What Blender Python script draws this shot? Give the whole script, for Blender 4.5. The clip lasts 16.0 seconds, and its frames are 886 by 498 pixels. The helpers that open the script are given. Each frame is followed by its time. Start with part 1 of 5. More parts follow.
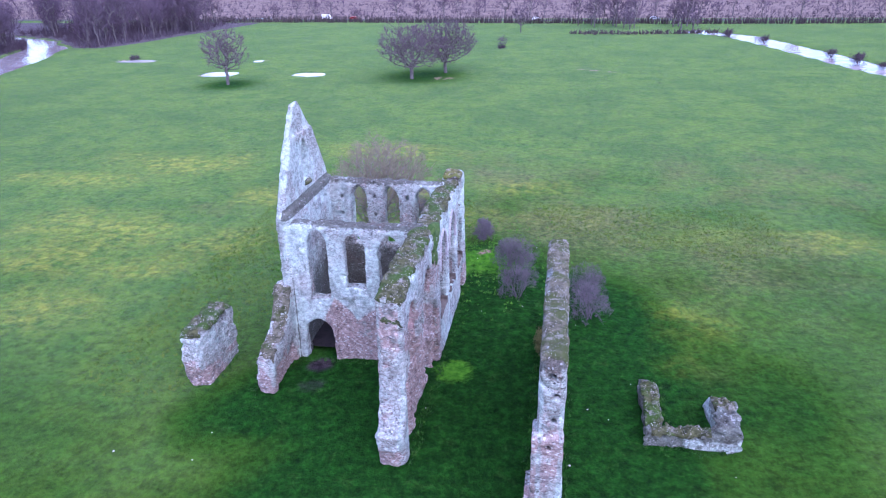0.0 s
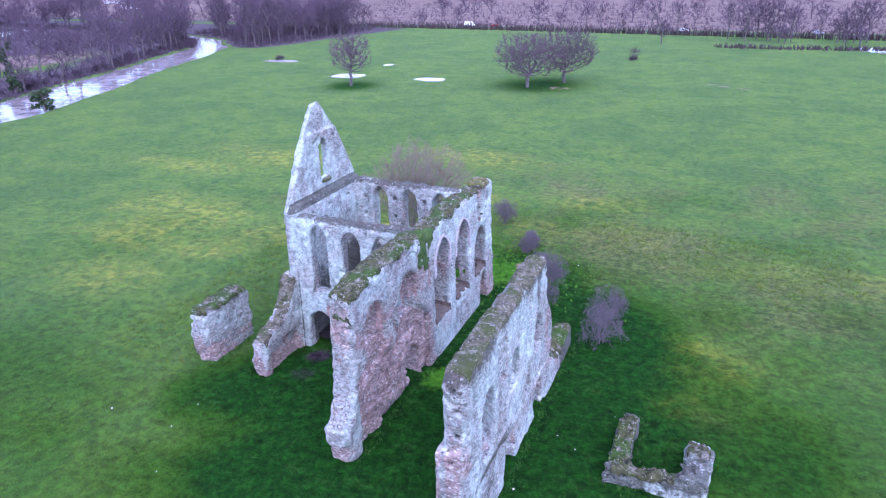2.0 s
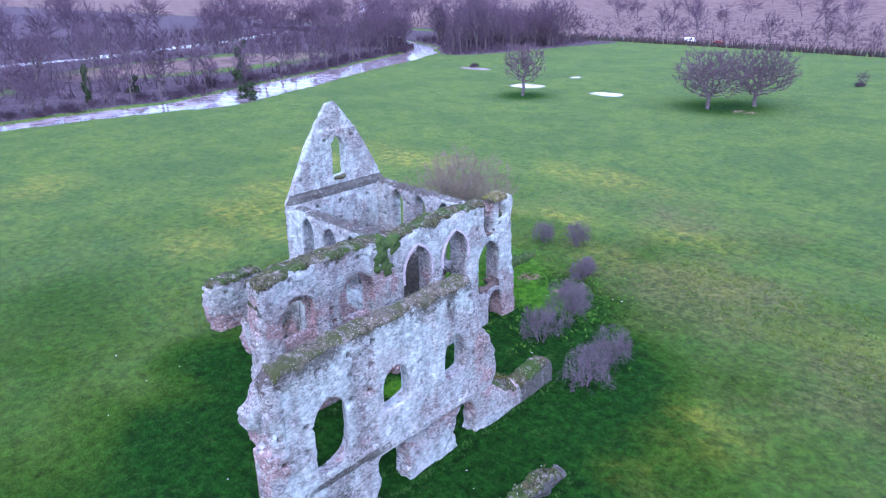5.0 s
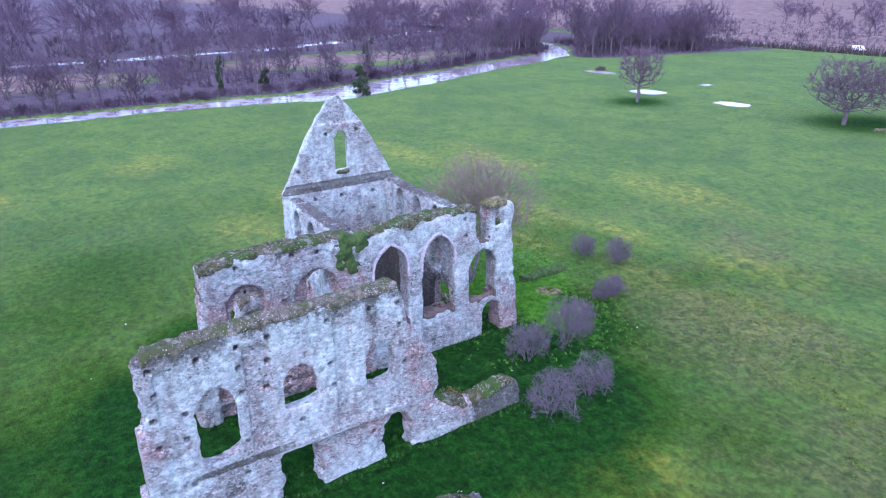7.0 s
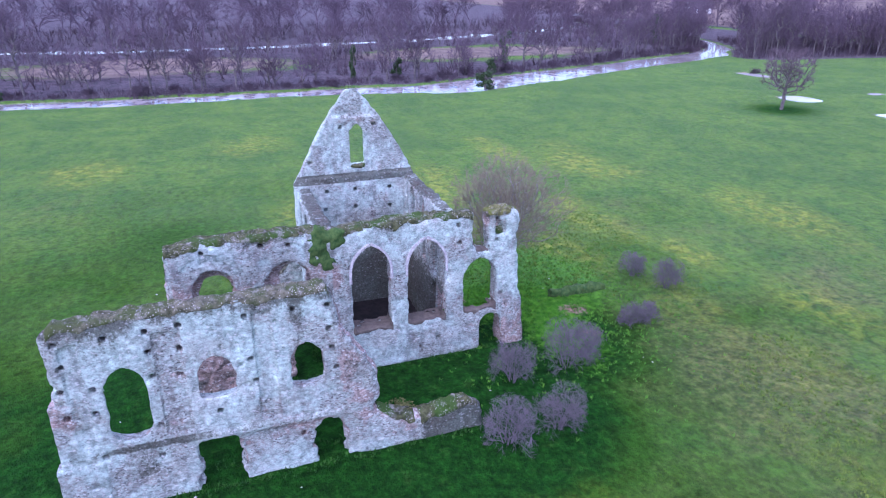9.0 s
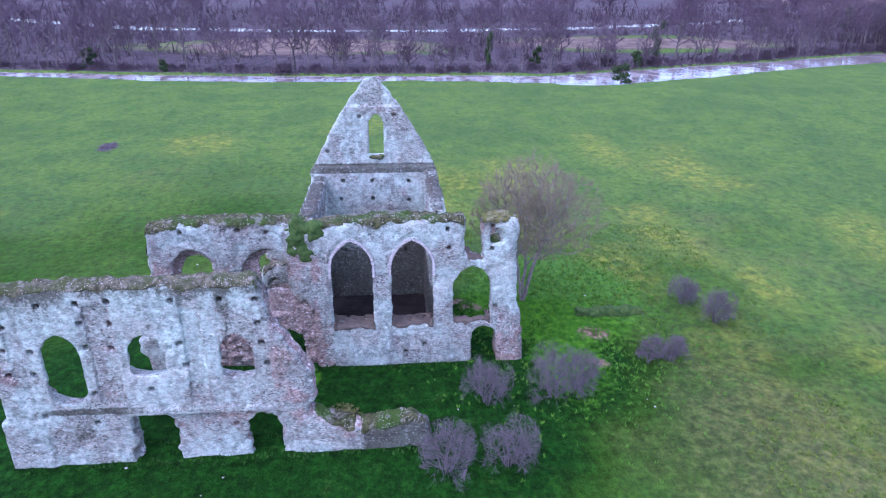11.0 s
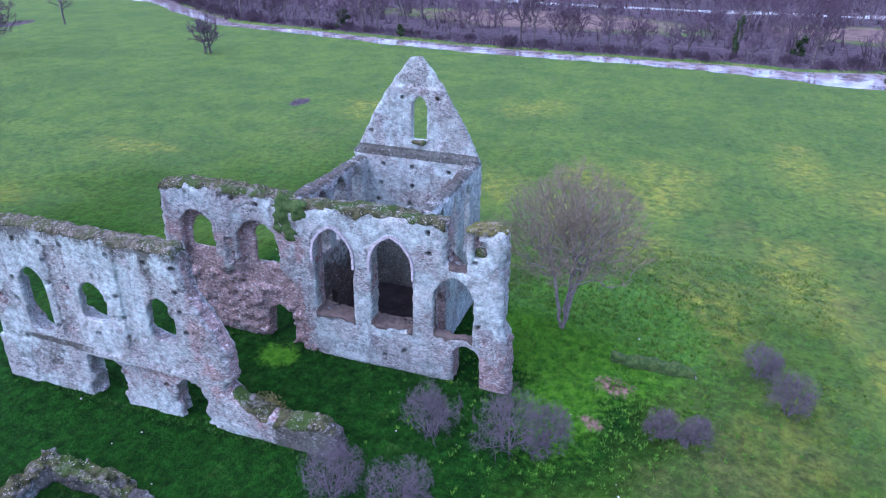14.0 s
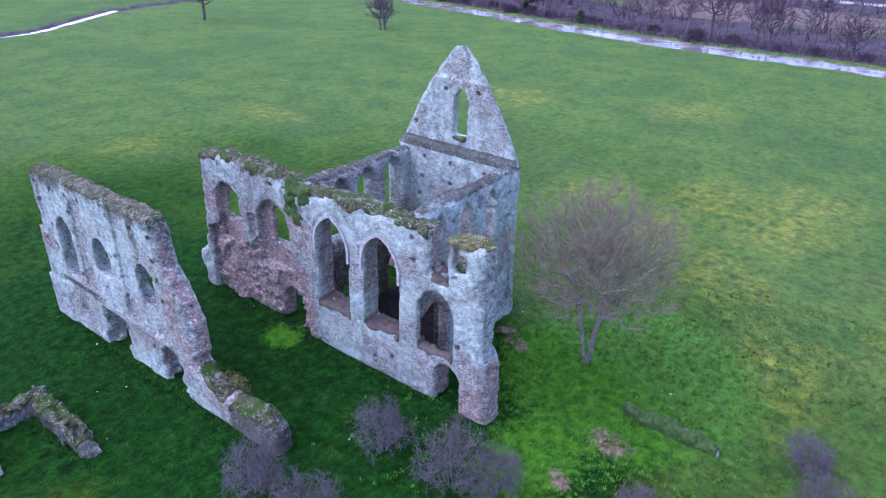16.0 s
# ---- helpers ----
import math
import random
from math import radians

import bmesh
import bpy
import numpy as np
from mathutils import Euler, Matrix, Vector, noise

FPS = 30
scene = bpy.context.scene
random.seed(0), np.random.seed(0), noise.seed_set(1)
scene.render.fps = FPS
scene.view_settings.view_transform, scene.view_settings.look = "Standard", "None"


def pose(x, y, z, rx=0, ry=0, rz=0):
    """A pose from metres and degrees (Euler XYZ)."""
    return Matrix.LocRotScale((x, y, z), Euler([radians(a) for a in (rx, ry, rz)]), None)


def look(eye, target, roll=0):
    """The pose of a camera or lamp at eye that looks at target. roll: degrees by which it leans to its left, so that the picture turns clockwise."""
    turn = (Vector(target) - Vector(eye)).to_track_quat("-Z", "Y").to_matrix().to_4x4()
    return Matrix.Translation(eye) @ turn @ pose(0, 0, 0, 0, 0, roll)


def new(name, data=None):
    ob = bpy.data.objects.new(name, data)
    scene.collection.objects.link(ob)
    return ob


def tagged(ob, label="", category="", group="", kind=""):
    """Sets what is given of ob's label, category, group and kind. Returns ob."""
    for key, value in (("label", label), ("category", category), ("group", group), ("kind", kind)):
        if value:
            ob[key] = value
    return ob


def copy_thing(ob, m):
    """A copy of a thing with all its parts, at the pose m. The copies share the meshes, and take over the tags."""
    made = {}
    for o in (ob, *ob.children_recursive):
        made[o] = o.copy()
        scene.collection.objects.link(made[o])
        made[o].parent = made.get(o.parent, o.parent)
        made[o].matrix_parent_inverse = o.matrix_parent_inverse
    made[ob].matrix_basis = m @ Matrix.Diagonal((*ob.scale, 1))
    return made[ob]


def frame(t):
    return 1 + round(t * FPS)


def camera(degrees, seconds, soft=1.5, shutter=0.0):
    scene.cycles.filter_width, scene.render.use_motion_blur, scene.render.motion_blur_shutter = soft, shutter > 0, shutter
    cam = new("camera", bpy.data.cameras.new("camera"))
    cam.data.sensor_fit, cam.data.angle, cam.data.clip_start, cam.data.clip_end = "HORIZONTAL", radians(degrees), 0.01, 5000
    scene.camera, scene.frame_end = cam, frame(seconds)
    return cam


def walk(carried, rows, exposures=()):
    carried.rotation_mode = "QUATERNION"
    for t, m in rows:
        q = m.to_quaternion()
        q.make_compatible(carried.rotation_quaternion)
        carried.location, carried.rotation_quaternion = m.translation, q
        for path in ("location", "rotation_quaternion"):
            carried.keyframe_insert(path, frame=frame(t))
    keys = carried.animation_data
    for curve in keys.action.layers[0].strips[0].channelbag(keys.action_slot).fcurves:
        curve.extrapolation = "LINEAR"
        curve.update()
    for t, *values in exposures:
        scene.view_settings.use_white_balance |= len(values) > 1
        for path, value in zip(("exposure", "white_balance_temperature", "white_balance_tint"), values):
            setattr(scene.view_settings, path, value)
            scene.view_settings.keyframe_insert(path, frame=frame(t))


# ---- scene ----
cam = camera(66.7, 16.0, soft=1.2)
METRES, EYE, TILT, LEAN, TURN = 104.0, 30.94, -23.8, 1.0, 9.9
ROWS = [
    (0.0, 0.0, 0.0, 0.0, -0.0, 0.0, 0.0),
    (0.5, 0.0265, 0.0002, 0.0001, 2.91, 0.11, -1.32),
    (1.0, 0.0539, 0.0023, 0.0009, 5.89, 0.16, -2.65),
    (1.5, 0.0824, 0.006, 0.0022, 9.03, 0.15, -4.01),
    (2.0, 0.1105, 0.0116, 0.0046, 12.12, 0.05, -5.38),
    (2.5, 0.139, 0.0195, 0.0076, 15.27, -0.06, -6.73),
    (3.0, 0.1675, 0.0292, 0.0114, 18.41, -0.3, -8.07),
    (3.5, 0.1959, 0.0415, 0.0161, 21.6, -0.64, -9.39),
    (4.0, 0.2235, 0.0559, 0.0214, 24.78, -1.03, -10.66),
    (6.5, 0.3412, 0.1555, 0.0582, 40.52, -4.36, -16.32),
    (7.0, 0.3595, 0.1795, 0.0679, 43.85, -5.34, -17.35),
    (7.5, 0.3758, 0.2047, 0.0785, 47.24, -6.43, -18.34),
    (8.0, 0.3905, 0.231, 0.0897, 50.83, -7.71, -19.24),
    (8.5, 0.4028, 0.2577, 0.1017, 54.61, -9.16, -20.19),
    (9.0, 0.413, 0.2854, 0.1142, 58.37, -10.66, -21.04),
    (11.5, 0.4295, 0.4302, 0.1788, 78.29, -19.79, -24.06),
    (12.0, 0.4255, 0.4593, 0.1914, 82.49, -21.85, -24.35),
    (12.5, 0.4187, 0.488, 0.2038, 86.79, -23.95, -24.51),
    (13.0, 0.4093, 0.5158, 0.2162, 91.25, -26.12, -24.57),
    (13.5, 0.3979, 0.543, 0.2281, 95.79, -28.39, -24.52),
    (14.0, 0.3844, 0.5696, 0.2397, 100.5, -30.69, -24.29),
    (14.5, 0.3689, 0.5952, 0.2506, 105.27, -32.97, -23.93),
    (15.0, 0.3512, 0.6199, 0.2611, 110.16, -35.24, -23.38),
    (15.5, 0.3317, 0.6431, 0.2711, 115.14, -37.52, -22.68),
    (16.0, 0.3105, 0.665, 0.2804, 119.94, -39.64, -21.83),
]
walk(cam, [(t, pose(0, 0, EYE, TILT, LEAN, TURN) @ pose(METRES * x, METRES * y, METRES * z, 90 + pitch, roll, yaw)) for t, x, y, z, yaw, pitch, roll in ROWS],
     exposures=[(0.0, 1.67, 5090.0, 38.0), (16.0, 1.42, 5170.0, 33.5)])

# ---- light ----
world = bpy.data.worlds.new("world")
scene.world = world
world.use_nodes = True
wn = world.node_tree
sky = wn.nodes.new("ShaderNodeTexSky")
sky.sky_type = "NISHITA"
sky.sun_disc = False
SUN_ELEV, SUN_AZ = 54.0, 306.0          # degrees; azimuth from +x towards +y
sky.sun_elevation = radians(SUN_ELEV)
sky.sun_rotation = radians(90 - SUN_AZ)
sky.air_density, sky.dust_density, sky.ozone_density = 1.0, 2.0, 2.0
wn.links.new(sky.outputs[0], wn.nodes["Background"].inputs[0])
wn.nodes["Background"].inputs[1].default_value = 0.15
sun_data = bpy.data.lights.new("sun", "SUN")
sun_data.energy, sun_data.angle, sun_data.color = 1.15, radians(160), (1.0, 0.86, 0.80)
sun = new("sun", sun_data)
sun.matrix_world = look((0, 0, 0), (-math.cos(radians(SUN_AZ)) * math.cos(radians(SUN_ELEV)), -math.sin(radians(SUN_AZ)) * math.cos(radians(SUN_ELEV)), -math.sin(radians(SUN_ELEV))))


# ---- node helpers ----
class Nodes:
    """A small builder for node materials."""

    def __init__(self, name, rough=0.9, spec=0.2):
        self.mat = bpy.data.materials.new(name)
        self.mat.use_nodes = True
        self.tree = self.mat.node_tree
        self.bsdf = self.tree.nodes["Principled BSDF"]
        self.bsdf.inputs["Roughness"].default_value = rough
        self.bsdf.inputs["Specular IOR Level"].default_value = spec
        self.pos = self.tree.nodes.new("ShaderNodeNewGeometry").outputs["Position"]

    def put(self, kind, **values):
        n = self.tree.nodes.new(kind)
        for k, v in values.items():
            n.inputs[k.replace("_", " ")].default_value = v
        return n

    def link(self, a, b):
        self.tree.links.new(a, b)

    def stretch(self, sx, sy, sz):
        n = self.put("ShaderNodeVectorMath")
        n.operation = "MULTIPLY"
        self.link(self.pos, n.inputs[0])
        n.inputs[1].default_value = (sx, sy, sz)
        return n.outputs[0]

    def noise(self, scale, detail=4.0, rough=0.55, where=None, distortion=0.0):
        n = self.put("ShaderNodeTexNoise", Scale=scale, Detail=detail, Roughness=rough, Distortion=distortion)
        self.link(where or self.pos, n.inputs["Vector"])
        return n.outputs["Fac"]

    def voronoi(self, scale, feature="F1", where=None):
        n = self.put("ShaderNodeTexVoronoi", Scale=scale)
        n.feature = feature
        self.link(where or self.pos, n.inputs["Vector"])
        return n

    def step(self, value, lo, hi, a=0.0, b=1.0):
        n = self.put("ShaderNodeMapRange")
        n.interpolation_type = "SMOOTHSTEP"
        self.link(value, n.inputs[0])
        for i, v in enumerate((lo, hi, a, b)):
            n.inputs[i + 1].default_value = v
        return n.outputs[0]

    def math(self, op, a, b):
        n = self.put("ShaderNodeMath")
        n.operation = op
        for i, v in enumerate((a, b)):
            if isinstance(v, (int, float)):
                n.inputs[i].default_value = v
            else:
                self.link(v, n.inputs[i])
        return n.outputs[0]

    def mix(self, fac, a, b, blend="MIX"):
        n = self.put("ShaderNodeMix")
        n.data_type, n.blend_type = "RGBA", blend
        for sock, v in ((n.inputs[0], fac), (n.inputs[6], a), (n.inputs[7], b)):
            if isinstance(v, (int, float)):
                sock.default_value = v
            elif isinstance(v, tuple):
                sock.default_value = (*v, 1.0)
            else:
                self.link(v, sock)
        return n.outputs[2]

    def attr(self, name):
        n = self.put("ShaderNodeAttribute")
        n.attribute_name = name
        return n.outputs["Fac"]

    def rand(self):
        return self.put("ShaderNodeObjectInfo").outputs["Random"]

    def bump(self, height, strength=0.5, distance=0.05):
        n = self.put("ShaderNodeBump", Strength=strength, Distance=distance)
        self.link(height, n.inputs["Height"])
        self.link(n.outputs[0], self.bsdf.inputs["Normal"])

    def done(self, colour):
        if isinstance(colour, tuple):
            self.bsdf.inputs["Base Color"].default_value = (*colour, 1.0)
        else:
            self.link(colour, self.bsdf.inputs["Base Color"])
        return self.mat


def masonry_material():
    """Flint rubble in pale lime mortar, with patches of old plaster and bare reddish core."""
    n = Nodes("flint_rubble", 0.92, 0.15)
    warp = n.put("ShaderNodeVectorMath")
    warp.operation = "ADD"
    wob = n.put("ShaderNodeTexNoise", Scale=2.2, Detail=2.0)
    n.link(n.pos, wob.inputs["Vector"])
    small = n.put("ShaderNodeVectorMath")
    small.operation = "SCALE"
    n.link(wob.outputs["Color"], small.inputs[0])
    small.inputs["Scale"].default_value = 0.25
    n.link(n.pos, warp.inputs[0])
    n.link(small.outputs[0], warp.inputs[1])
    flat = n.put("ShaderNodeVectorMath")
    flat.operation = "MULTIPLY"
    n.link(warp.outputs[0], flat.inputs[0])
    flat.inputs[1].default_value = (1.0, 1.0, 1.9)
    w = flat.outputs[0]
    cell = n.voronoi(6.4, "F1", w)
    edge = n.voronoi(6.4, "DISTANCE_TO_EDGE", w)
    stone_v = n.put("ShaderNodeSeparateColor")
    n.link(cell.outputs["Color"], stone_v.inputs[0])
    r1, r2 = stone_v.outputs[0], stone_v.outputs[1]
    joint = n.step(edge.outputs["Distance"], 0.02, 0.12)
    bare = n.attr("bare")
    grime_shade = n.attr("grime_shade")
    big = n.noise(0.35, 5, 0.6)
    mid = n.noise(1.6, 5, 0.65)
    fine = n.noise(9.0, 3, 0.7)
    streak = n.noise(1.0, 5, 0.6, n.stretch(1.3, 1.3, 0.38))
    # old lime plaster, cool and pale, washed grey and rusty in streaks
    plaster = n.mix(n.step(mid, 0.35, 0.68), (0.356, 0.432, 0.386), (0.522, 0.645, 0.58))
    plaster = n.mix(n.step(streak, 0.50, 0.68, 0.0, 0.65), plaster, (0.218, 0.239, 0.227))
    plaster = n.mix(n.step(big, 0.46, 0.66, 0.0, 0.55), plaster, (0.409, 0.391, 0.347))
    plaster = n.mix(n.step(n.noise(3.2, 6, 0.75), 0.50, 0.70, 0.0, 0.55), plaster, (0.235, 0.254, 0.232))
    plaster = n.mix(n.math("MULTIPLY", joint, n.step(r1, 0.66, 0.80, 0.0, 0.35)), plaster, (0.574, 0.676, 0.619))
    # flint rubble in pale mortar: white, grey, rusty and black faces
    flint = n.mix(n.step(r1, 0.20, 0.65), (0.33, 0.305, 0.275), (0.452, 0.508, 0.458))
    flint = n.mix(n.step(r2, 0.80, 0.86), flint, (0.539, 0.61, 0.555))
    flint = n.mix(n.step(r1, 0.05, 0.09, 0.85, 0.0), flint, (0.104, 0.106, 0.102))
    rubble = n.mix(joint, (0.399, 0.432, 0.392), flint)
    rubble = n.mix(n.step(streak, 0.52, 0.70, 0.0, 0.6), rubble, (0.225, 0.209, 0.198))
    rubble = n.mix(n.step(n.noise(1.1, 5, 0.7), 0.50, 0.68, 0.0, 0.55), rubble, (0.312, 0.275, 0.242))
    # exposed core: rusty and buff stone with dark gaps
    core = n.mix(n.step(r1, 0.2, 0.8), (0.309, 0.217, 0.193), (0.503, 0.402, 0.356))
    core = n.mix(n.step(r2, 0.86, 0.92), core, (0.686, 0.682, 0.629))
    core = n.mix(joint, (0.399, 0.328, 0.295), core)
    core = n.mix(n.step(mid, 0.56, 0.70, 0.0, 0.75), core, (0.172, 0.124, 0.115))
    state = n.math("ADD", bare, n.math("MULTIPLY", n.math("SUBTRACT", n.noise(0.9, 6, 0.7), 0.5), 1.3))
    col = n.mix(n.step(state, 0.05, 0.34), plaster, rubble)
    col = n.mix(n.step(state, 0.46, 0.68), col, core)
    col = n.mix(n.step(n.noise(0.75, 6, 0.72, n.stretch(1.0, 1.0, 0.6)), 0.53, 0.67, 0.0, 0.5), col, (0.188, 0.175, 0.172))
    # uneven faces: crumbling mortar, weathered stones
    crumble = n.noise(2.3, 9, 0.82, n.stretch(1.0, 1.0, 1.5))
    tone = n.put("ShaderNodeVectorMath")
    tone.operation = "SCALE"
    n.link(col, tone.inputs[0])
    n.link(n.math("MULTIPLY", n.step(crumble, 0.36, 0.64, 0.62, 1.36), n.step(n.noise(0.6, 5, 0.7), 0.3, 0.7, 0.86, 1.1)), tone.inputs["Scale"])
    col = tone.outputs[0]
    col = n.mix(n.math("MULTIPLY", joint, n.step(r2, 0.88, 0.92, 0.0, 0.6)), col, (0.66, 0.65, 0.62))
    # dark pits and missing stones
    pits = n.math("MULTIPLY", n.step(r2, 0.075, 0.095, 1.0, 0.0), n.step(mid, 0.42, 0.56))
    pits = n.math("MULTIPLY", pits, n.math("MULTIPLY", joint, n.step(state, 0.05, 0.25, 0.45, 0.9)))
    col = n.mix(n.math("MULTIPLY", pits, 0.8), col, (0.0666, 0.06, 0.0663))
    col = n.mix(n.step(n.noise(6.5, 5, 0.75), 0.57, 0.70, 0.0, 0.5), col, (0.0888, 0.08, 0.078))
    # lichen, grime and painted interior shade, with bright flints showing through
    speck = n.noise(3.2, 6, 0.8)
    dirt_shade = n.step(n.math("ADD", grime_shade, n.math("MULTIPLY", n.math("SUBTRACT", speck, 0.5), 2.2)), 0.45, 0.95)
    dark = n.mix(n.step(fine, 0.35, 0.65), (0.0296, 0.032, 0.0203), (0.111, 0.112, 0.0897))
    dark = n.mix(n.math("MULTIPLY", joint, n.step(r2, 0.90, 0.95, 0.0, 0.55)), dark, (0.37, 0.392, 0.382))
    col = n.mix(n.math("MULTIPLY", dirt_shade, 0.85), col, dark)
    joint = n.math("MULTIPLY", joint, n.step(state, 0.0, 0.35, 0.25, 1.0))
    h = n.math("ADD", n.math("MULTIPLY", joint, 0.5), n.math("ADD", n.math("MULTIPLY", fine, 0.35), n.math("MULTIPLY", crumble, 1.1)))
    n.bump(h, 1.0, 0.12)
    return n.done(col)


def moss_material(name, dark, light, green):
    n = Nodes(name, 0.95, 0.1)
    col = n.mix(n.step(n.noise(2.4, 5, 0.7), 0.35, 0.66), dark, light)
    col = n.mix(n.step(n.noise(0.55, 3), 0.46, 0.62), col, green)
    speck = n.voronoi(7.5)
    white = n.math("MULTIPLY", n.step(speck.outputs["Distance"], 0.14, 0.30, 0.8, 0.0), n.step(n.noise(1.6, 4), 0.40, 0.58))
    col = n.mix(white, col, (0.60, 0.58, 0.56))
    col = n.mix(n.step(n.noise(1.3, 6, 0.75), 0.52, 0.66, 0.0, 0.7), col, (0.27, 0.255, 0.235))
    n.bump(n.noise(7.0, 4, 0.7), 1.0, 0.12)
    return n.done(col)


def grass_material():
    """Meadow: short green turf, yellowed tufts, lush growth with painted dimming, tan rough pasture, wet mud."""
    n = Nodes("meadow_grass", 0.95, 0.04)
    # Sheen pales turf at grazing angles, standing in for distance haze.
    n.bsdf.inputs["Sheen Roughness"].default_value = 0.6
    lush_dim, field, mud = n.attr("lush_dim"), n.attr("field"), n.attr("mud")
    n.link(n.step(n.math("ADD", lush_dim, field), 0.0, 0.7, 0.08, 0.005), n.bsdf.inputs["Sheen Weight"])
    big = n.noise(0.035, 4, 0.6)
    mid = n.noise(0.22, 5, 0.65)
    tuft = n.noise(1.5, 5, 0.7)
    fine = n.noise(6.0, 4, 0.75)
    clump = n.noise(0.55, 6, 0.72, distortion=0.4)
    turf = n.mix(n.step(mid, 0.35, 0.65), (0.050, 0.128, 0.010), (0.110, 0.200, 0.015))
    yellow = n.math("MULTIPLY", n.step(n.math("ADD", n.attr("dry"), n.math("MULTIPLY", n.math("SUBTRACT", n.noise(0.10, 5, 0.7), 0.5), 1.4)), 0.2, 0.75), n.step(clump, 0.34, 0.66))
    turf = n.mix(n.step(n.noise(0.05, 5, 0.65), 0.42, 0.62, 0.0, 0.6), turf, (0.038, 0.108, 0.010))
    turf = n.mix(n.math("MULTIPLY", yellow, 0.8), turf, (0.29, 0.31, 0.028))
    turf = n.mix(n.step(n.noise(0.8, 7, 0.8), 0.56, 0.76, 0, 0.3), turf, (0.15, 0.13, 0.06))
    dull = n.math("MULTIPLY", n.step(n.math("ADD", n.attr("dull"), n.math("MULTIPLY", n.math("SUBTRACT", n.noise(0.14, 6, 0.75), 0.5), 1.6)), 0.2, 0.7), 0.6)
    turf = n.mix(dull, turf, n.mix(n.step(tuft, 0.35, 0.65), (0.065, 0.080, 0.018), (0.21, 0.175, 0.06)))
    turf = n.mix(n.step(n.noise(1.1, 6, 0.8), 0.28, 0.46, 0.55, 0.0), turf, (0.030, 0.085, 0.012))
    # Deep green of lush growth; it also carries the painted lens dimming.
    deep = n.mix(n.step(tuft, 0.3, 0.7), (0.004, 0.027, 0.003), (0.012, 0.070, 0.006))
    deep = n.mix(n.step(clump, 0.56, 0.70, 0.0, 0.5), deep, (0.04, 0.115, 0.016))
    col = n.mix(n.step(n.math("ADD", lush_dim, n.math("MULTIPLY", n.math("SUBTRACT", mid, 0.5), 1.3)), -0.15, 1.15), turf, deep)
    col = n.mix(n.math("MULTIPLY", n.step(fine, 0.45, 0.75, 0.0, 0.3), n.step(lush_dim, 0.2, 0.9, 1.0, 0.25)), col, (0.09, 0.18, 0.016))
    litter = n.mix(n.step(n.noise(0.25, 6, 0.7), 0.35, 0.65), (0.035, 0.027, 0.035), (0.090, 0.066, 0.078))
    col = n.mix(n.step(n.math("ADD", n.attr("litter"), n.math("MULTIPLY", n.math("SUBTRACT", mid, 0.5), 0.7)), 0.35, 0.65), col, litter)
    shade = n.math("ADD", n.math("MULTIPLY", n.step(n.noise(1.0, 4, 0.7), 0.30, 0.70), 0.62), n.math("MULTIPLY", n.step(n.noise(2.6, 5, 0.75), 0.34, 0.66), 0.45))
    vary = n.put("ShaderNodeVectorMath")
    vary.operation = "SCALE"
    n.link(col, vary.inputs[0])
    n.link(n.math("ADD", shade, 0.43), vary.inputs["Scale"])
    col = vary.outputs[0]
    col = n.mix(n.step(n.math("ADD", n.attr("vivid"), n.math("MULTIPLY", n.math("SUBTRACT", tuft, 0.5), 0.8)), 0.35, 0.8, 0.0, 0.85), col, n.mix(n.step(tuft, 0.35, 0.65), (0.035, 0.15, 0.007), (0.095, 0.27, 0.013)))
    tan = n.mix(n.step(n.noise(0.12, 5, 0.7), 0.35, 0.65), (0.13, 0.098, 0.082), (0.215, 0.165, 0.14))
    col = n.mix(n.step(n.math("ADD", field, n.math("MULTIPLY", n.math("SUBTRACT", mid, 0.5), 0.6)), 0.3, 0.7), col, tan)
    soil = n.mix(n.step(n.noise(2.2, 5, 0.75), 0.35, 0.65), (0.10, 0.075, 0.045), (0.34, 0.235, 0.175))
    col = n.mix(n.step(n.math("ADD", mud, n.math("MULTIPLY", n.math("SUBTRACT", n.noise(1.1, 5, 0.75), 0.5), 2.0)), 0.42, 0.95), col, soil)
    n.bump(n.math("ADD", n.math("MULTIPLY", tuft, 1.0), n.math("MULTIPLY", fine, 0.5)), 1.0, 0.32)
    return n.done(col)


def bark_material(name, a, b):
    n = Nodes(name, 0.9, 0.1)
    col = n.mix(n.step(n.noise(3.0, 4, 0.7), 0.35, 0.65), a, b)
    col = n.mix(n.math("MULTIPLY", n.rand(), 0.35), col, (0.10, 0.085, 0.09))
    n.bump(n.noise(12.0, 3), 0.6, 0.03)
    return n.done(col)


def plain_material(name, colour, rough=0.8, other=None, scale=3.0):
    n = Nodes(name, rough, 0.3)
    if other is None:
        other = tuple(c * 0.8 for c in colour)
    return n.done(n.mix(n.step(n.noise(scale, 4, 0.65), 0.35, 0.65), colour, other))


def water_material(name, a, b):
    n = Nodes(name, 0.06, 0.5)
    n.bsdf.inputs["IOR"].default_value = 1.40
    n.bump(n.noise(1.2, 3), 0.12, 0.03)
    return n.done(n.mix(n.step(n.noise(0.2, 3), 0.4, 0.6), a, b))


MASONRY = masonry_material()
RED_STONE = plain_material("reddish_dressed_stone", (0.40, 0.28, 0.26), 0.9, (0.24, 0.16, 0.15), 5.0)
PALE_STONE = plain_material("pale_dressed_stone", (0.50, 0.48, 0.47), 0.9, (0.33, 0.31, 0.31), 5.0)
MOSS = moss_material("dry_moss", (0.048, 0.050, 0.028), (0.16, 0.15, 0.105), (0.060, 0.075, 0.028))
GREEN_MOSS = moss_material("green_moss", (0.030, 0.036, 0.016), (0.095, 0.098, 0.045), (0.040, 0.075, 0.016))
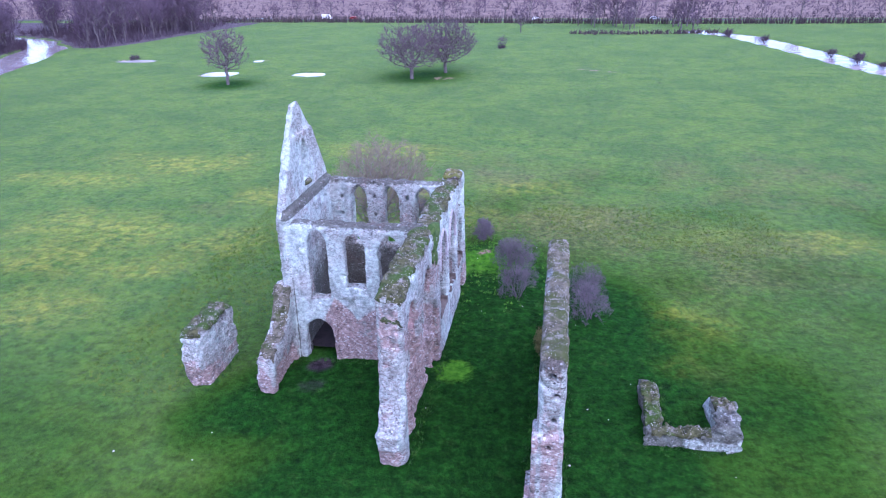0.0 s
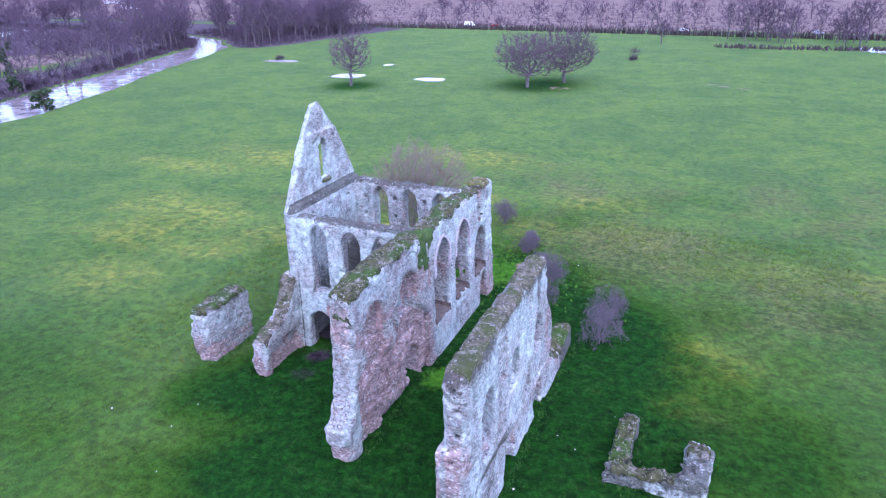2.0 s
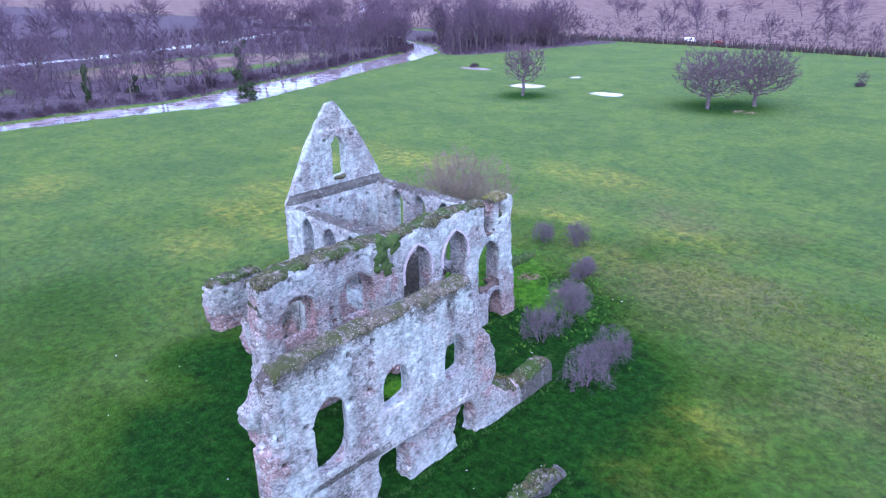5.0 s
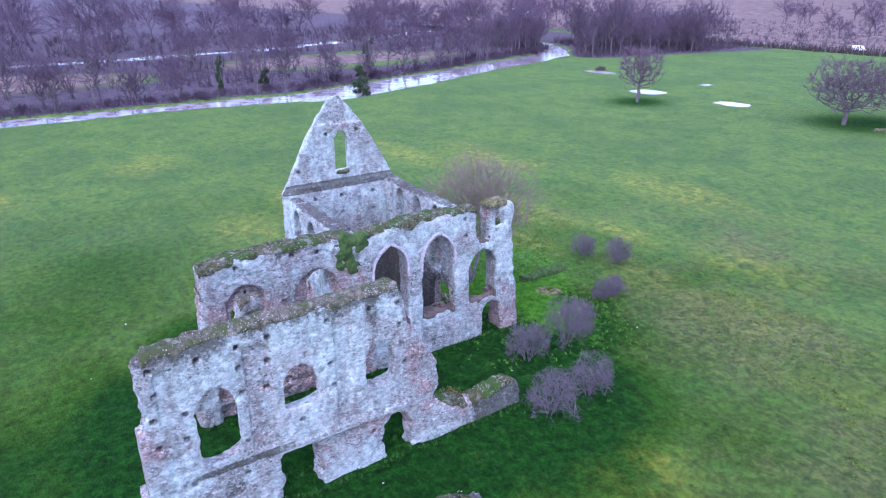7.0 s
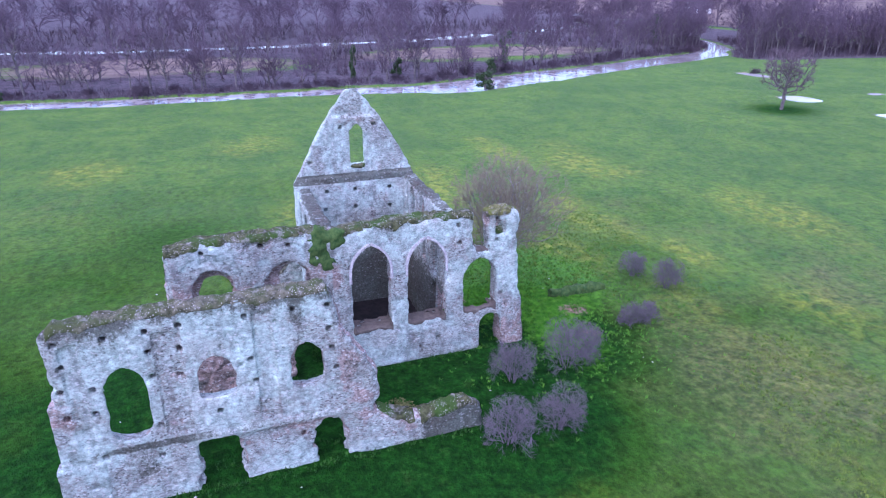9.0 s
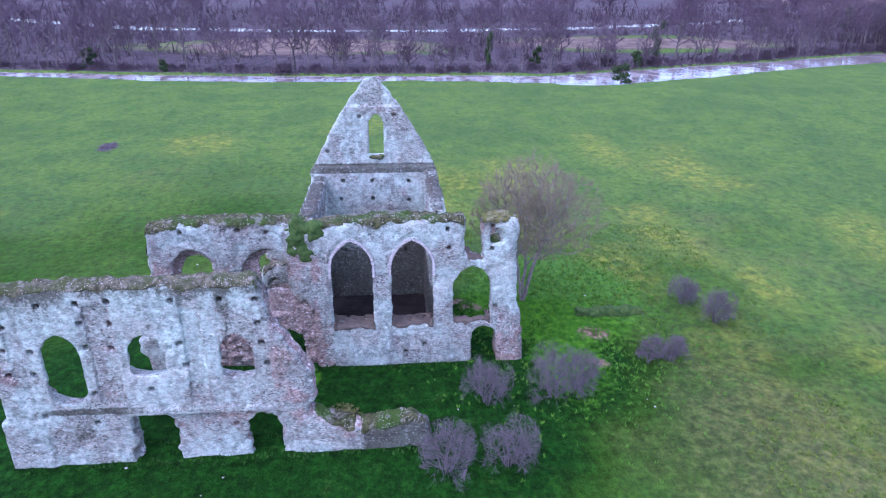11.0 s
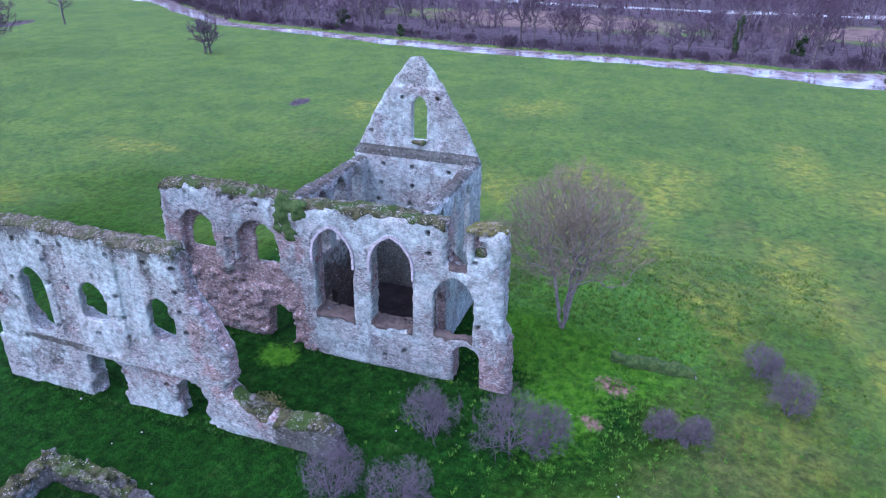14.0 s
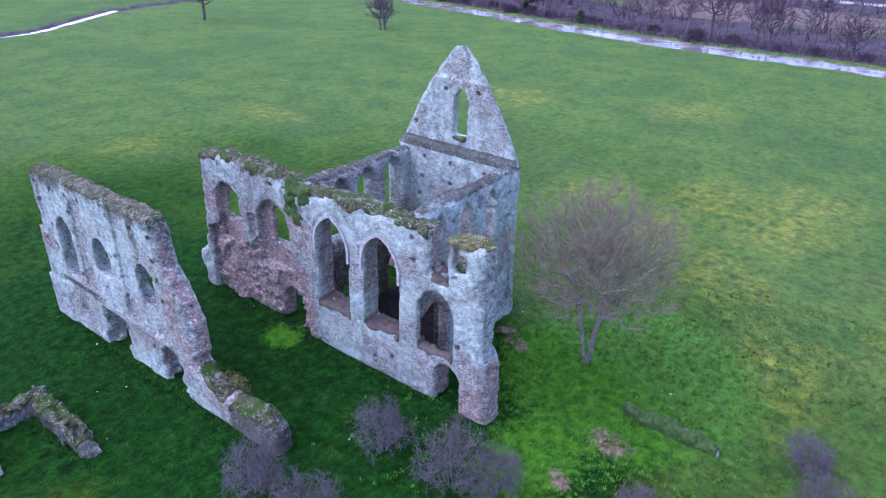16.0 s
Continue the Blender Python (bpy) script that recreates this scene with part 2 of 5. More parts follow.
HANGING_MOSS = plain_material("hanging_moss", (0.022, 0.060, 0.012), 0.95, (0.065, 0.105, 0.025), 3.5)
YELLOW_MOSS = moss_material("yellow_moss", (0.06, 0.06, 0.025), (0.16, 0.155, 0.05), (0.10, 0.115, 0.025))
PALE_BARK = bark_material("pale_bark", (0.16, 0.145, 0.135), (0.28, 0.255, 0.24))
# Soil taken well below its own tone; the interior's shade is in the colour.
SHADED_EARTH = plain_material("shaded_earth", (0.008, 0.007, 0.008), 0.95, (0.020, 0.016, 0.015), 1.4)
SILL = plain_material("earthy_sill", (0.125, 0.105, 0.085), 0.95, (0.085, 0.07, 0.058), 2.5)
GRASS = grass_material()
OAK_TWIG = bark_material("oak_twigs", (0.085, 0.062, 0.075), (0.15, 0.112, 0.125))
TREE_TWIG = bark_material("brown_twigs", (0.175, 0.152, 0.098), (0.275, 0.24, 0.155))
BARK = bark_material("grey_bark", (0.09, 0.08, 0.075), (0.19, 0.17, 0.16))
TWIG = bark_material("winter_twigs", (0.072, 0.050, 0.074), (0.135, 0.098, 0.128))
# Darker than the other twigs: the far bank's shade is put into this colour.
SCRUB = bark_material("dark_scrub", (0.045, 0.032, 0.044), (0.090, 0.066, 0.084))
THORN = bark_material("thorn_twigs", (0.09, 0.080, 0.09), (0.155, 0.137, 0.15))
IVY = plain_material("ivy", (0.018, 0.04, 0.014), 0.7, (0.04, 0.07, 0.02), 4.0)
HEDGE = plain_material("hedge_twigs", (0.09, 0.065, 0.065), 0.95, (0.05, 0.045, 0.04), 1.2)
# Pale base colours stand in for part of the bright sky mirrored in water.
WATER = water_material("river_water", (0.18, 0.158, 0.155), (0.35, 0.318, 0.31))
PUDDLE = water_material("puddle_water", (0.42, 0.39, 0.38), (0.52, 0.49, 0.48))


# ---- mesh helpers ----
def mesh_object(name, verts, faces, material, parent=None, label="", smooth=False):
    me = bpy.data.meshes.new(name)
    me.from_pydata(verts if isinstance(verts, list) else verts.tolist(), [], faces if isinstance(faces, list) else faces.tolist())
    me.materials.append(material)
    if smooth:
        me.polygons.foreach_set("use_smooth", [True] * len(me.polygons))
    me.update()
    ob = new(name, me)
    if parent is not None:
        ob.parent = parent
    if label:
        tagged(ob, label)
    return ob


def base(ob):
    """Where a thing's or part's own zero lies in the world, down its parents."""
    at = Vector((0, 0, 0))
    while ob is not None:
        at = at + ob.location
        ob = ob.parent
    return np.array(at)


def empty(name, at=(0, 0, 0)):
    ob = new(name)
    ob.location = at
    ob.empty_display_size = 0.5
    return ob


def part(name, bm, material, parent, label=""):
    me = bpy.data.meshes.new(name)
    bm.to_mesh(me)
    bm.free()
    me.materials.append(material)
    ob = new(name, me)
    ob.parent = parent
    if label:
        tagged(ob, label)
    return ob


RNG = np.random.RandomState(7)
LATTICE = RNG.rand(48, 48, 48)


def field_noise(x, y, z, size, shift=0.0):
    """Smooth value noise of -1 to 1 with lumps of the given size in metres, for arrays."""
    out = []
    for a in (x, y, z):
        g = a / size + shift
        i = np.floor(g).astype(int)
        f = g - i
        out.append((i % 48, (i + 1) % 48, f * f * (3 - 2 * f)))
    (x0, x1, fx), (y0, y1, fy), (z0, z1, fz) = out
    c = (LATTICE[x0, y0, z0] * (1 - fx) + LATTICE[x1, y0, z0] * fx) * (1 - fy) + (LATTICE[x0, y1, z0] * (1 - fx) + LATTICE[x1, y1, z0] * fx) * fy
    d = (LATTICE[x0, y0, z1] * (1 - fx) + LATTICE[x1, y0, z1] * fx) * (1 - fy) + (LATTICE[x0, y1, z1] * (1 - fx) + LATTICE[x1, y1, z1] * fx) * fy
    return (c * (1 - fz) + d * fz) * 2 - 1


def surface(d, origin, h):
    """Vertices and quads of the zero surface of a distance grid (negative inside)."""
    inside = d < 0
    nx, ny, nz = d.shape
    acc = np.zeros((nx - 1, ny - 1, nz - 1, 3))
    cnt = np.zeros((nx - 1, ny - 1, nz - 1))

    def corner(a, i, j, k):
        return a[i:nx - 1 + i, j:ny - 1 + j, k:nz - 1 + k]

    for axis in range(3):
        for p in (0, 1):
            for q in (0, 1):
                lo = [0, 0, 0]
                others = [a for a in range(3) if a != axis]
                lo[others[0]], lo[others[1]] = p, q
                hi = list(lo)
                hi[axis] = 1
                a, b = corner(d, *lo), corner(d, *hi)
                cross = corner(inside, *lo) != corner(inside, *hi)
                t = np.where(cross, a / np.where(a == b, 1, a - b), 0)
                for c in range(3):
                    acc[..., c] += np.where(cross, lo[c] + (t if c == axis else 0), 0)
                cnt += cross
    live = cnt > 0
    index = np.full(cnt.shape, -1)
    index[live] = np.arange(live.sum())
    ijk = np.argwhere(live)
    verts = np.array(origin) + (ijk + acc[live] / cnt[live][:, None]) * h
    quads = []
    for axis in range(3):
        u, v = [(1, 2), (2, 0), (0, 1)][axis]
        n = [nx, ny, nz]
        lo, hi = [slice(1, s - 1) for s in n], [slice(1, s - 1) for s in n]
        lo[axis], hi[axis] = slice(0, n[axis] - 1), slice(1, n[axis])
        change = inside[tuple(lo)] != inside[tuple(hi)]
        at = np.argwhere(change)
        if not len(at):
            continue
        flip = inside[tuple(lo)][change]
        off = np.ones(3, int)
        off[axis] = 0
        at = at + off
        e = np.eye(3, dtype=int)
        ring = [at - e[u] - e[v], at - e[v], at, at - e[u]]
        q = np.stack([index[r[:, 0], r[:, 1], r[:, 2]] for r in ring], 1)
        q[~flip] = q[~flip][:, ::-1]
        quads.append(q)
    quads = np.concatenate(quads)
    return verts, quads[(quads >= 0).all(1)]


def outline(u, z, points):
    """Signed distance to a closed outline in the plane of a wall (negative inside)."""
    best = np.full(u.shape, 1e9)
    within = np.zeros(u.shape, bool)
    for (ax, ay), (bx, by) in zip(points, points[1:] + points[:1]):
        ex, ey = bx - ax, by - ay
        t = np.clip(((u - ax) * ex + (z - ay) * ey) / (ex * ex + ey * ey), 0, 1)
        best = np.minimum(best, (u - ax - t * ex) ** 2 + (z - ay - t * ey) ** 2)
        if ey != 0:
            cross = ((ay > z) != (by > z)) & (u < ex * (z - ay) / ey + ax)
            within ^= cross
    best = np.sqrt(best)
    return np.where(within, -best, best)


def arch(u, z, u0, u1, foot, top, pointed=1.25, wider=0.0, bowl=0.0):
    """Signed distance to an arched opening; pointed is the rise over half the width."""
    c, w = (u0 + u1) / 2, (u1 - u0) / 2 + wider
    rise = w * pointed
    spring = top - (u1 - u0) / 2 * pointed
    r = (w * w + rise * rise) / (2 * w)
    du = np.abs(u - c)
    upper = np.sqrt((du - (w - r)) ** 2 + (z - spring) ** 2) - r
    lower = du - w
    if bowl:
        # a broken, rounded foot
        lower = np.where(z < foot + w * bowl, np.hypot(du, (z - foot - w * bowl) / bowl) - w, lower)
    return np.maximum(np.where(z > spring, upper, lower), foot - z)


GRID = 0.11


def soft_max(a, b, k):
    """The larger of two distances, with the corner between them rounded off."""
    return np.maximum(a, b) + np.maximum(k - np.abs(a - b), 0) ** 2 / (4 * k)


class Wall:
    """A ruined wall as a distance field: u along the wall, v across it, z up."""

    def __init__(self, axis, points, v0, v1, skew=(0.0, 0.0, 0.0, 1e9), rough=1.0, extra=0.6, face=1.0, shift=(0.0, 0.0)):
        self.axis, self.skew, self.shift = axis, skew, shift
        us = [p[0] for p in points]
        zs = [p[1] for p in points]
        lean = [skew[0] + skew[1] * (min(q, skew[3]) - skew[2]) for q in (min(us), max(us))]
        lo = (min(us) - 0.7, v0 - extra + min(lean), -0.45)
        hi = (max(us) + 0.7, v1 + extra + max(lean), max(zs) + 0.7)
        if axis == "y":
            lo, hi = (lo[1], lo[0], lo[2]), (hi[1], hi[0], hi[2])
        self.origin = lo
        n = [int((b - a) / GRID) + 2 for a, b in zip(lo, hi)]
        self.x, self.y, self.z = np.meshgrid(*[a + np.arange(k) * GRID for a, k in zip(lo, n)], indexing="ij")
        self.u, self.v = (self.y, self.x) if axis == "y" else (self.x, self.y)
        a, b, s0, s1 = skew
        self.v = self.v - (a + b * (np.minimum(self.u, s1) - s0))
        self.u, self.z = self.u - shift[0], self.z - shift[1]
        n1 = field_noise(self.x, self.y, self.z, 1.9, 3.3)
        n2 = field_noise(self.x, self.y, self.z, 0.62, 9.1)
        n3 = field_noise(self.x, self.y, self.z, 0.30, 17.7)
        # missing stones leave shallow pits, mostly where the facing has gone
        lost = np.clip(field_noise(self.x, self.y, self.z, 0.34, 23.1) - 0.5, 0, 0.35) * np.clip(0.6 + 1.2 * n1, 0.15, 1.3)
        self.wear = face * rough * (0.03 * n1 + 0.03 * n2 + 0.06 * n3) + 0.5 * lost
        self.edge = (0.08 * n1 + 0.10 * n2 + 0.10 * n3) * rough
        across = np.maximum(v0 - self.v, self.v - v1)
        self.d = soft_max(outline(self.u, self.z, points) + self.edge, across + self.wear, 0.55)
        self.v0, self.v1 = v0, v1

    def cut(self, shape, v0=-1e3, v1=1e3, ragged=0.5):
        hole = np.maximum(shape, np.maximum(v0 - self.v, self.v - v1)) + 0.5 * self.wear + ragged * self.edge
        self.d = soft_max(self.d, -hole, 0.16)
        return self

    def opening(self, u0, u1, foot, top, pointed=1.25, v0=-1e3, v1=1e3, splay=0.0, slope=0.0, bowl=0.0, ragged=0.5):
        depth = np.clip(self.v1 - self.v if splay > 0 else self.v - self.v0, 0, 3)
        return self.cut(arch(self.u, self.z, u0, u1, foot - depth * slope, top, pointed, wider=depth * abs(splay), bowl=bowl), v0, v1, ragged)

    def box(self, u0, u1, z0, z1, v0, v1):
        self.cut(np.maximum(np.maximum(u0 - self.u, self.u - u1), np.maximum(z0 - self.z, self.z - z1)), v0, v1)
        return self

    def add(self, u0, u1, z0, z1, v0, v1):
        s = np.maximum(np.maximum(np.maximum(u0 - self.u, self.u - u1), np.maximum(z0 - self.z, self.z - z1)), np.maximum(v0 - self.v, self.v - v1))
        self.d = np.minimum(self.d, s + self.wear)
        return self

    def putlogs(self, places, side=1, size=0.17, depth=1.0):
        for u, z in places:
            if side > 0:
                self.box_hole(u, z, size, self.v1 - depth, 1e3)
            else:
                self.box_hole(u, z, size, -1e3, self.v0 + depth)
        return self

    def box_hole(self, u, z, s, v0, v1):
        near = np.maximum(np.abs(self.u - u), np.abs(self.z - z)) - s
        self.d = np.maximum(self.d, -np.maximum(near, np.maximum(v0 - self.v, self.v - v1)))

    def build(self, name, parent, label="", bare=None, grime_shade=None, jamb=0.3):
        verts, quads = surface(self.d, self.origin, GRID)
        ob = mesh_object(name, verts - base(parent), quads, MASONRY, parent, label)
        vx, vy, vz = verts.T
        a, b, s0, s1 = self.skew
        u = (vy if self.axis == "y" else vx) - self.shift[0]
        v = (vx if self.axis == "y" else vy) - (a + b * (np.minimum(u, s1) - s0))
        vz = vz - self.shift[1]
        lumps = 0.35 * field_noise(vx, vy, vz, 2.6, 5.5) + 0.16 * field_noise(vx, vy, vz, 0.9, 7.1)
        for key, fn in (("bare", bare), ("grime_shade", grime_shade)):
            at = ob.data.attributes.new(key, "FLOAT", "POINT")
            val = (fn(u, v, vz) if fn else np.full(len(u), 0.28 if key == "bare" else 0.0)) + lumps
            if key == "bare":
                # the broken core shows in the thickness of the wall
                val = val + jamb * ((v > self.v0 + 0.28) & (v < self.v1 - 0.28))
            at.data.foreach_set("value", val.astype(np.float32))
        return ob

    def cap(self, name, parent, material, top, u0, u1, label="", thick=0.32, over=0.05, inset=0.0):
        """A mossy coping that follows the top line over the wall, between u0 and u1."""
        t = np.interp(self.u, [p[0] for p in top], [p[1] for p in top])
        lump = 0.045 * field_noise(self.x, self.y, self.z, 0.9, 2.2) + 0.04 * field_noise(self.x, self.y, self.z, 0.4, 6.6)
        drape = 0.22 * (field_noise(self.x, self.y, self.z * 0, 1.3, 8.8) + 0.2) + 0.22 * field_noise(self.x, self.y, self.z * 0, 0.5, 4.8)
        d = np.maximum(np.maximum(self.d - over + lump, t - thick - drape - self.z), self.z - t - 0.4)
        d = np.maximum(d, np.maximum(self.v0 + inset - self.v, self.v - self.v1 + inset) - 0.03 + 1.2 * lump)
        d = np.maximum(d, np.maximum(u0 - self.u, self.u - u1) + lump)
        verts, quads = surface(d, self.origin, GRID)
        return mesh_object(name, verts - base(parent), quads, material, parent, label)


def ramp(a, lo, hi):
    return np.clip((a - lo) / (hi - lo), 0, 1)


# ---- ruined church: choir wall, transept and gable ----
church = tagged(empty("ruined_church", (-15, 50, 0)), "roofless ruined priory church of pale flint rubble with a tall gable", "church ruin")

TOP1 = [(33.0, 2.7), (33.7, 3.2), (34.3, 4.2), (34.55, 6.0), (34.6, 9.0), (34.8, 11.75), (36.5, 12.0), (42.0, 12.1), (45.5, 11.9), (46.8, 11.8), (47.5, 11.9), (52.0, 12.0), (57.3, 11.95)]
LINE1 = [(33.6, -1.0), (33.4, 1.2), (33.0, 1.6)] + TOP1 + [(57.45, 9.2), (58.7, 8.7), (58.75, 11.7), (60.0, 11.95), (61.4, 11.8), (61.4, 5.0), (62.0, 3.8), (62.2, -1.0)]
w = Wall("y", LINE1, -10.75, -8.93, rough=1.0, face=0.8, shift=(0.15, 0.12))
w.opening(35.3, 39.75, 7.0, 11.1, 1.05, v0=-8.97)
w.opening(40.75, 45.1, 7.0, 11.4, 1.15, v0=-8.97)
w.opening(36.3, 39.1, 4.9, 9.95, 1.1, v0=-9.65)
w.opening(36.7, 38.9, 6.7, 9.3, 1.1)
w.opening(35.4, 39.2, 6.4, 9.6, 1.0, v1=-10.0)
w.opening(41.2, 44.65, 4.5, 9.95, 1.1, v0=-9.65)
w.opening(42.3, 44.3, 6.3, 9.6, 1.15)
w.opening(41.0, 44.6, 6.0, 9.8, 1.0, v1=-10.0)
w.opening(42.9, 45.15, -2.0, 2.95, 1.05)
w.opening(35.3, 38.7, 0.8, 3.7, 0.6, v0=-9.3, bowl=0.5)
w.opening(38.2, 41.9, 1.3, 3.3, 0.7, v0=-9.28, bowl=0.5)
w.box(40.2, 40.9, 6.2, 8.2, -9.2, 1e3)
w.cut(np.maximum(np.maximum(35.0 - w.u, w.u - 46.2), w.z - np.interp(w.u, [35.0, 36.5, 40.0, 41.0, 45.0, 46.2], [5.4, 6.4, 5.2, 6.6, 6.4, 4.8])), -9.4, 1e3, ragged=1.6)
w.opening(47.25, 50.85, 6.5, 10.85, 1.45, v0=-8.96)
w.opening(51.65, 55.3, 6.5, 10.85, 1.45, v0=-8.96)
w.opening(47.55, 50.55, 3.25, 10.4, 1.45, splay=0.12)
w.opening(51.95, 55.0, 3.25, 10.4, 1.45, splay=0.12)
w.opening(56.6, 59.4, 3.55, 8.15, 1.3, splay=0.12)
w.opening(55.3, 59.3, 2.4, 7.3, 1.3, v1=-9.5)
w.opening(58.05, 60.0, -2.0, 3.05, 1.1)
w.box(59.3, 60.2, 9.9, 11.2, -9.4, 1e3)
w.putlogs([(37.2, 11.35), (41.2, 11.4), (43.1, 11.2), (56.1, 11.15), (56.25, 9.7), (59.4, 11.3), (59.4, 9.6), (59.8, 4.8), (54.4, 1.65), (40.7, 6.9), (52.9, 1.0), (40.9, 4.4)])
w.putlogs([(36.0, 10.6), (40.0, 10.8), (44.0, 10.7), (36.0, 6.0), (40.0, 5.5), (36.5, 3.6)], side=-1)
# Stains near the top; the dark low inner face is interior shade put into colour.
choir = w.build("choir_wall", church, "pale flint rubble wall with tall pointed window openings",
                bare=lambda u, v, z: 0.10 - 0.10 * ramp(z - 9, 0, 1) * (v > -9.3) + 0.12 * ramp(u - 56, 0, 1) + 0.34 * ramp(46.8 - u, 0, 1.2) * ramp(9.6 - z, 0, 1.5) * ramp(u - 34.6, 0, 0.6) + 0.2 * ramp(z - 1, 0, 1) * ramp(47.5 - u, 0, 1) * (u > 35) + 0.15 * (v < -10.5) + 0.3 * (np.abs(u - 46.8) < 0.65) * ramp(9.5 - z, 0, 1.5) + 0.3 * ramp(4.5 - z, 0, 1) * (u > 60) + 0.3 * ramp(1.8 - z, 0, 0.5) * (u < 34.5),
                grime_shade=lambda u, v, z: 0.35 * ramp(z - 10.2, 0, 1.2) + 0.4 * ramp(z - 11.3, 0, 0.5) + 0.5 * ramp(6.5 - z, 0, 4) * (v < -10.4) * (u > 46))
w.cap("moss_cap", choir, GREEN_MOSS, TOP1, 34.7, 46.0, "dark green mossy coping with pale flints")
w.cap("moss_cap", choir, GREEN_MOSS, TOP1, 46.4, 57.3, "green mossy coping with pale flints")
w.cap("moss_cap", choir, YELLOW_MOSS, [(58.7, 11.8), (60.0, 12.05), (61.5, 11.9)], 58.7, 61.5, "yellow-green moss on the broken pier top", thick=0.3, inset=0.15)
w.cap("ledge_cap", choir, SILL, [(57.2, 9.25), (58.8, 8.75)], 57.45, 58.75, "brown earth on the broken arch")
for a, b, s in ((47.5, 50.65, 3.32), (51.9, 55.05, 3.32), (56.6, 59.45, 3.66)):
    w.cap("sill", choir, SILL, [(a, s), (b, s)], a, b, "brown earth-covered window sill", thick=0.2, over=0.15, inset=0.0)


def blob(wall, name, parent, material, label, centre, radii, lump=0.25):
    n = lump * field_noise(wall.x, wall.y, wall.z, 0.8, 4.4) + 0.5 * lump * field_noise(wall.x, wall.y, wall.z, 0.35, 1.4)
    cx, cy, cz = centre
    q = np.sqrt(((wall.x - cx) / radii[0]) ** 2 + ((wall.y - cy) / radii[1]) ** 2 + ((wall.z + wall.shift[1] - cz) / radii[2]) ** 2)
    d = (q - 1) * min(radii) + n * np.clip(q, 0.3, 1)
    verts, quads = surface(d, wall.origin, GRID)
    return mesh_object(name, verts - base(parent), quads, material, parent, label)




def voussoirs(parent, material, x, u0, u1, top, pointed, ring, depth, foot, count, name="voussoir"):
    """Dressed stones set round an arched opening in a wall that faces +x."""
    half = (u1 - u0) / 2
    c = (u0 + u1) / 2
    rise = half * pointed
    spring = top - rise
    r = (half * half + rise * rise) / (2 * half)
    stone = bmesh.new()
    bmesh.ops.create_cube(stone, size=1)
    bmesh.ops.bevel(stone, geom=stone.edges[:], offset=0.10, segments=1, affect="EDGES")
    me = bpy.data.meshes.new(name)
    stone.to_mesh(me)
    stone.free()
    me.materials.append(material)
    rng_v = random.Random(int(u0 * 10))
    at0 = Vector(base(parent).tolist())
    end = math.acos(max(-1.0, min(1.0, (r - half) / r)))
    spots = []
    for side in (-1, 1):
        for k in range(count):
            a = end * (k + 0.5) / count
            spots.append((c + side * (half - r) + side * (r + ring / 2) * math.cos(a), spring + (r + ring / 2) * math.sin(a), side, a, r * end / count))
        n = max(1, int((spring - foot) / 0.34))
        for k in range(n):
            spots.append((c + side * (half + ring / 2), foot + (k + 0.5) * (spring - foot) / n, side, 0.0, (spring - foot) / n))
    for u, z, side, a, ln in spots:
        ob = new(name, me)
        ob.parent = parent
        tilt = -a if side < 0 else a
        ob.matrix_local = Matrix.LocRotScale(Vector((x + rng_v.uniform(-0.02, 0.02), u, z)) - at0, Euler((tilt, 0, 0)), Vector((depth, ring * rng_v.uniform(0.85, 1.1), ln * 0.93)))


voussoirs(choir, RED_STONE, -9.58, 36.45, 39.25, 10.07, 1.1, 0.34, 0.5, 7.2, 9)
voussoirs(choir, RED_STONE, -9.58, 41.35, 44.8, 10.07, 1.1, 0.34, 0.5, 7.0, 11)
voussoirs(choir, PALE_STONE, -8.96, 47.7, 50.7, 10.52, 1.45, 0.2, 0.24, 7.6, 11)
voussoirs(choir, PALE_STONE, -8.96, 52.1, 55.15, 10.52, 1.45, 0.2, 0.24, 7.6, 11)
blob(w, "moss_patch", choir, GREEN_MOSS, "dark green growth in the broken niche of the pier", (-9.5, 59.9, 10.37), (0.28, 0.38, 0.5), 0.15)
blob(w, "moss_patch", choir, HANGING_MOSS, "bright green moss hanging down the wall face", (-9.2, 45.8, 10.75), (0.46, 1.35, 1.6), 0.24)

# south wall of the transept
w = Wall("x", [(-21.7, -1.0), (-21.55, 6.0), (-21.4, 12.0), (-10.0, 12.15), (-10.0, -1.0)], 45.4, 46.75)
for a, b, f, t in ((-19.05, -17.55, 5.5, 11.5), (-16.1, -14.5, 6.6, 11.4), (-13.3, -11.6, 6.7, 11.3)):
    w.opening(a, b, f, t, 1.5, splay=-0.16)
w.opening(-19.95, -17.5, -2.0, 3.7, 1.15)
w.opening(-13.9, -12.1, -2.0, 3.0, 1.1)
w.box(-17.2, -13.4, 0.0, 3.6, -1e3, 45.65)
w.box(-17.0, -15.6, 3.3, 5.6, -1e3, 45.58)
# Stained top; the inner face's darkening towards the ground is painted shade.
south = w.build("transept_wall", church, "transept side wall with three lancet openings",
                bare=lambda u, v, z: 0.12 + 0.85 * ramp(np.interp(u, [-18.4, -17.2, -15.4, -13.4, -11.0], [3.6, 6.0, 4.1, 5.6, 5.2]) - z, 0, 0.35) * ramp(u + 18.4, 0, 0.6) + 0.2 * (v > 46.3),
                grime_shade=lambda u, v, z: 1.1 * ramp(z - 11.6, 0, 0.4) + 1.15 * ramp(8.5 - z, 0, 4) * (v > 46.2))
# north wall of the transept
w = Wall("x", [(-22.0, -1.0), (-21.8, 4.0), (-21.5, 6.5), (-21.4, 12.6), (-10.0, 12.35), (-10.0, -1.0)], 55.1, 56.3)
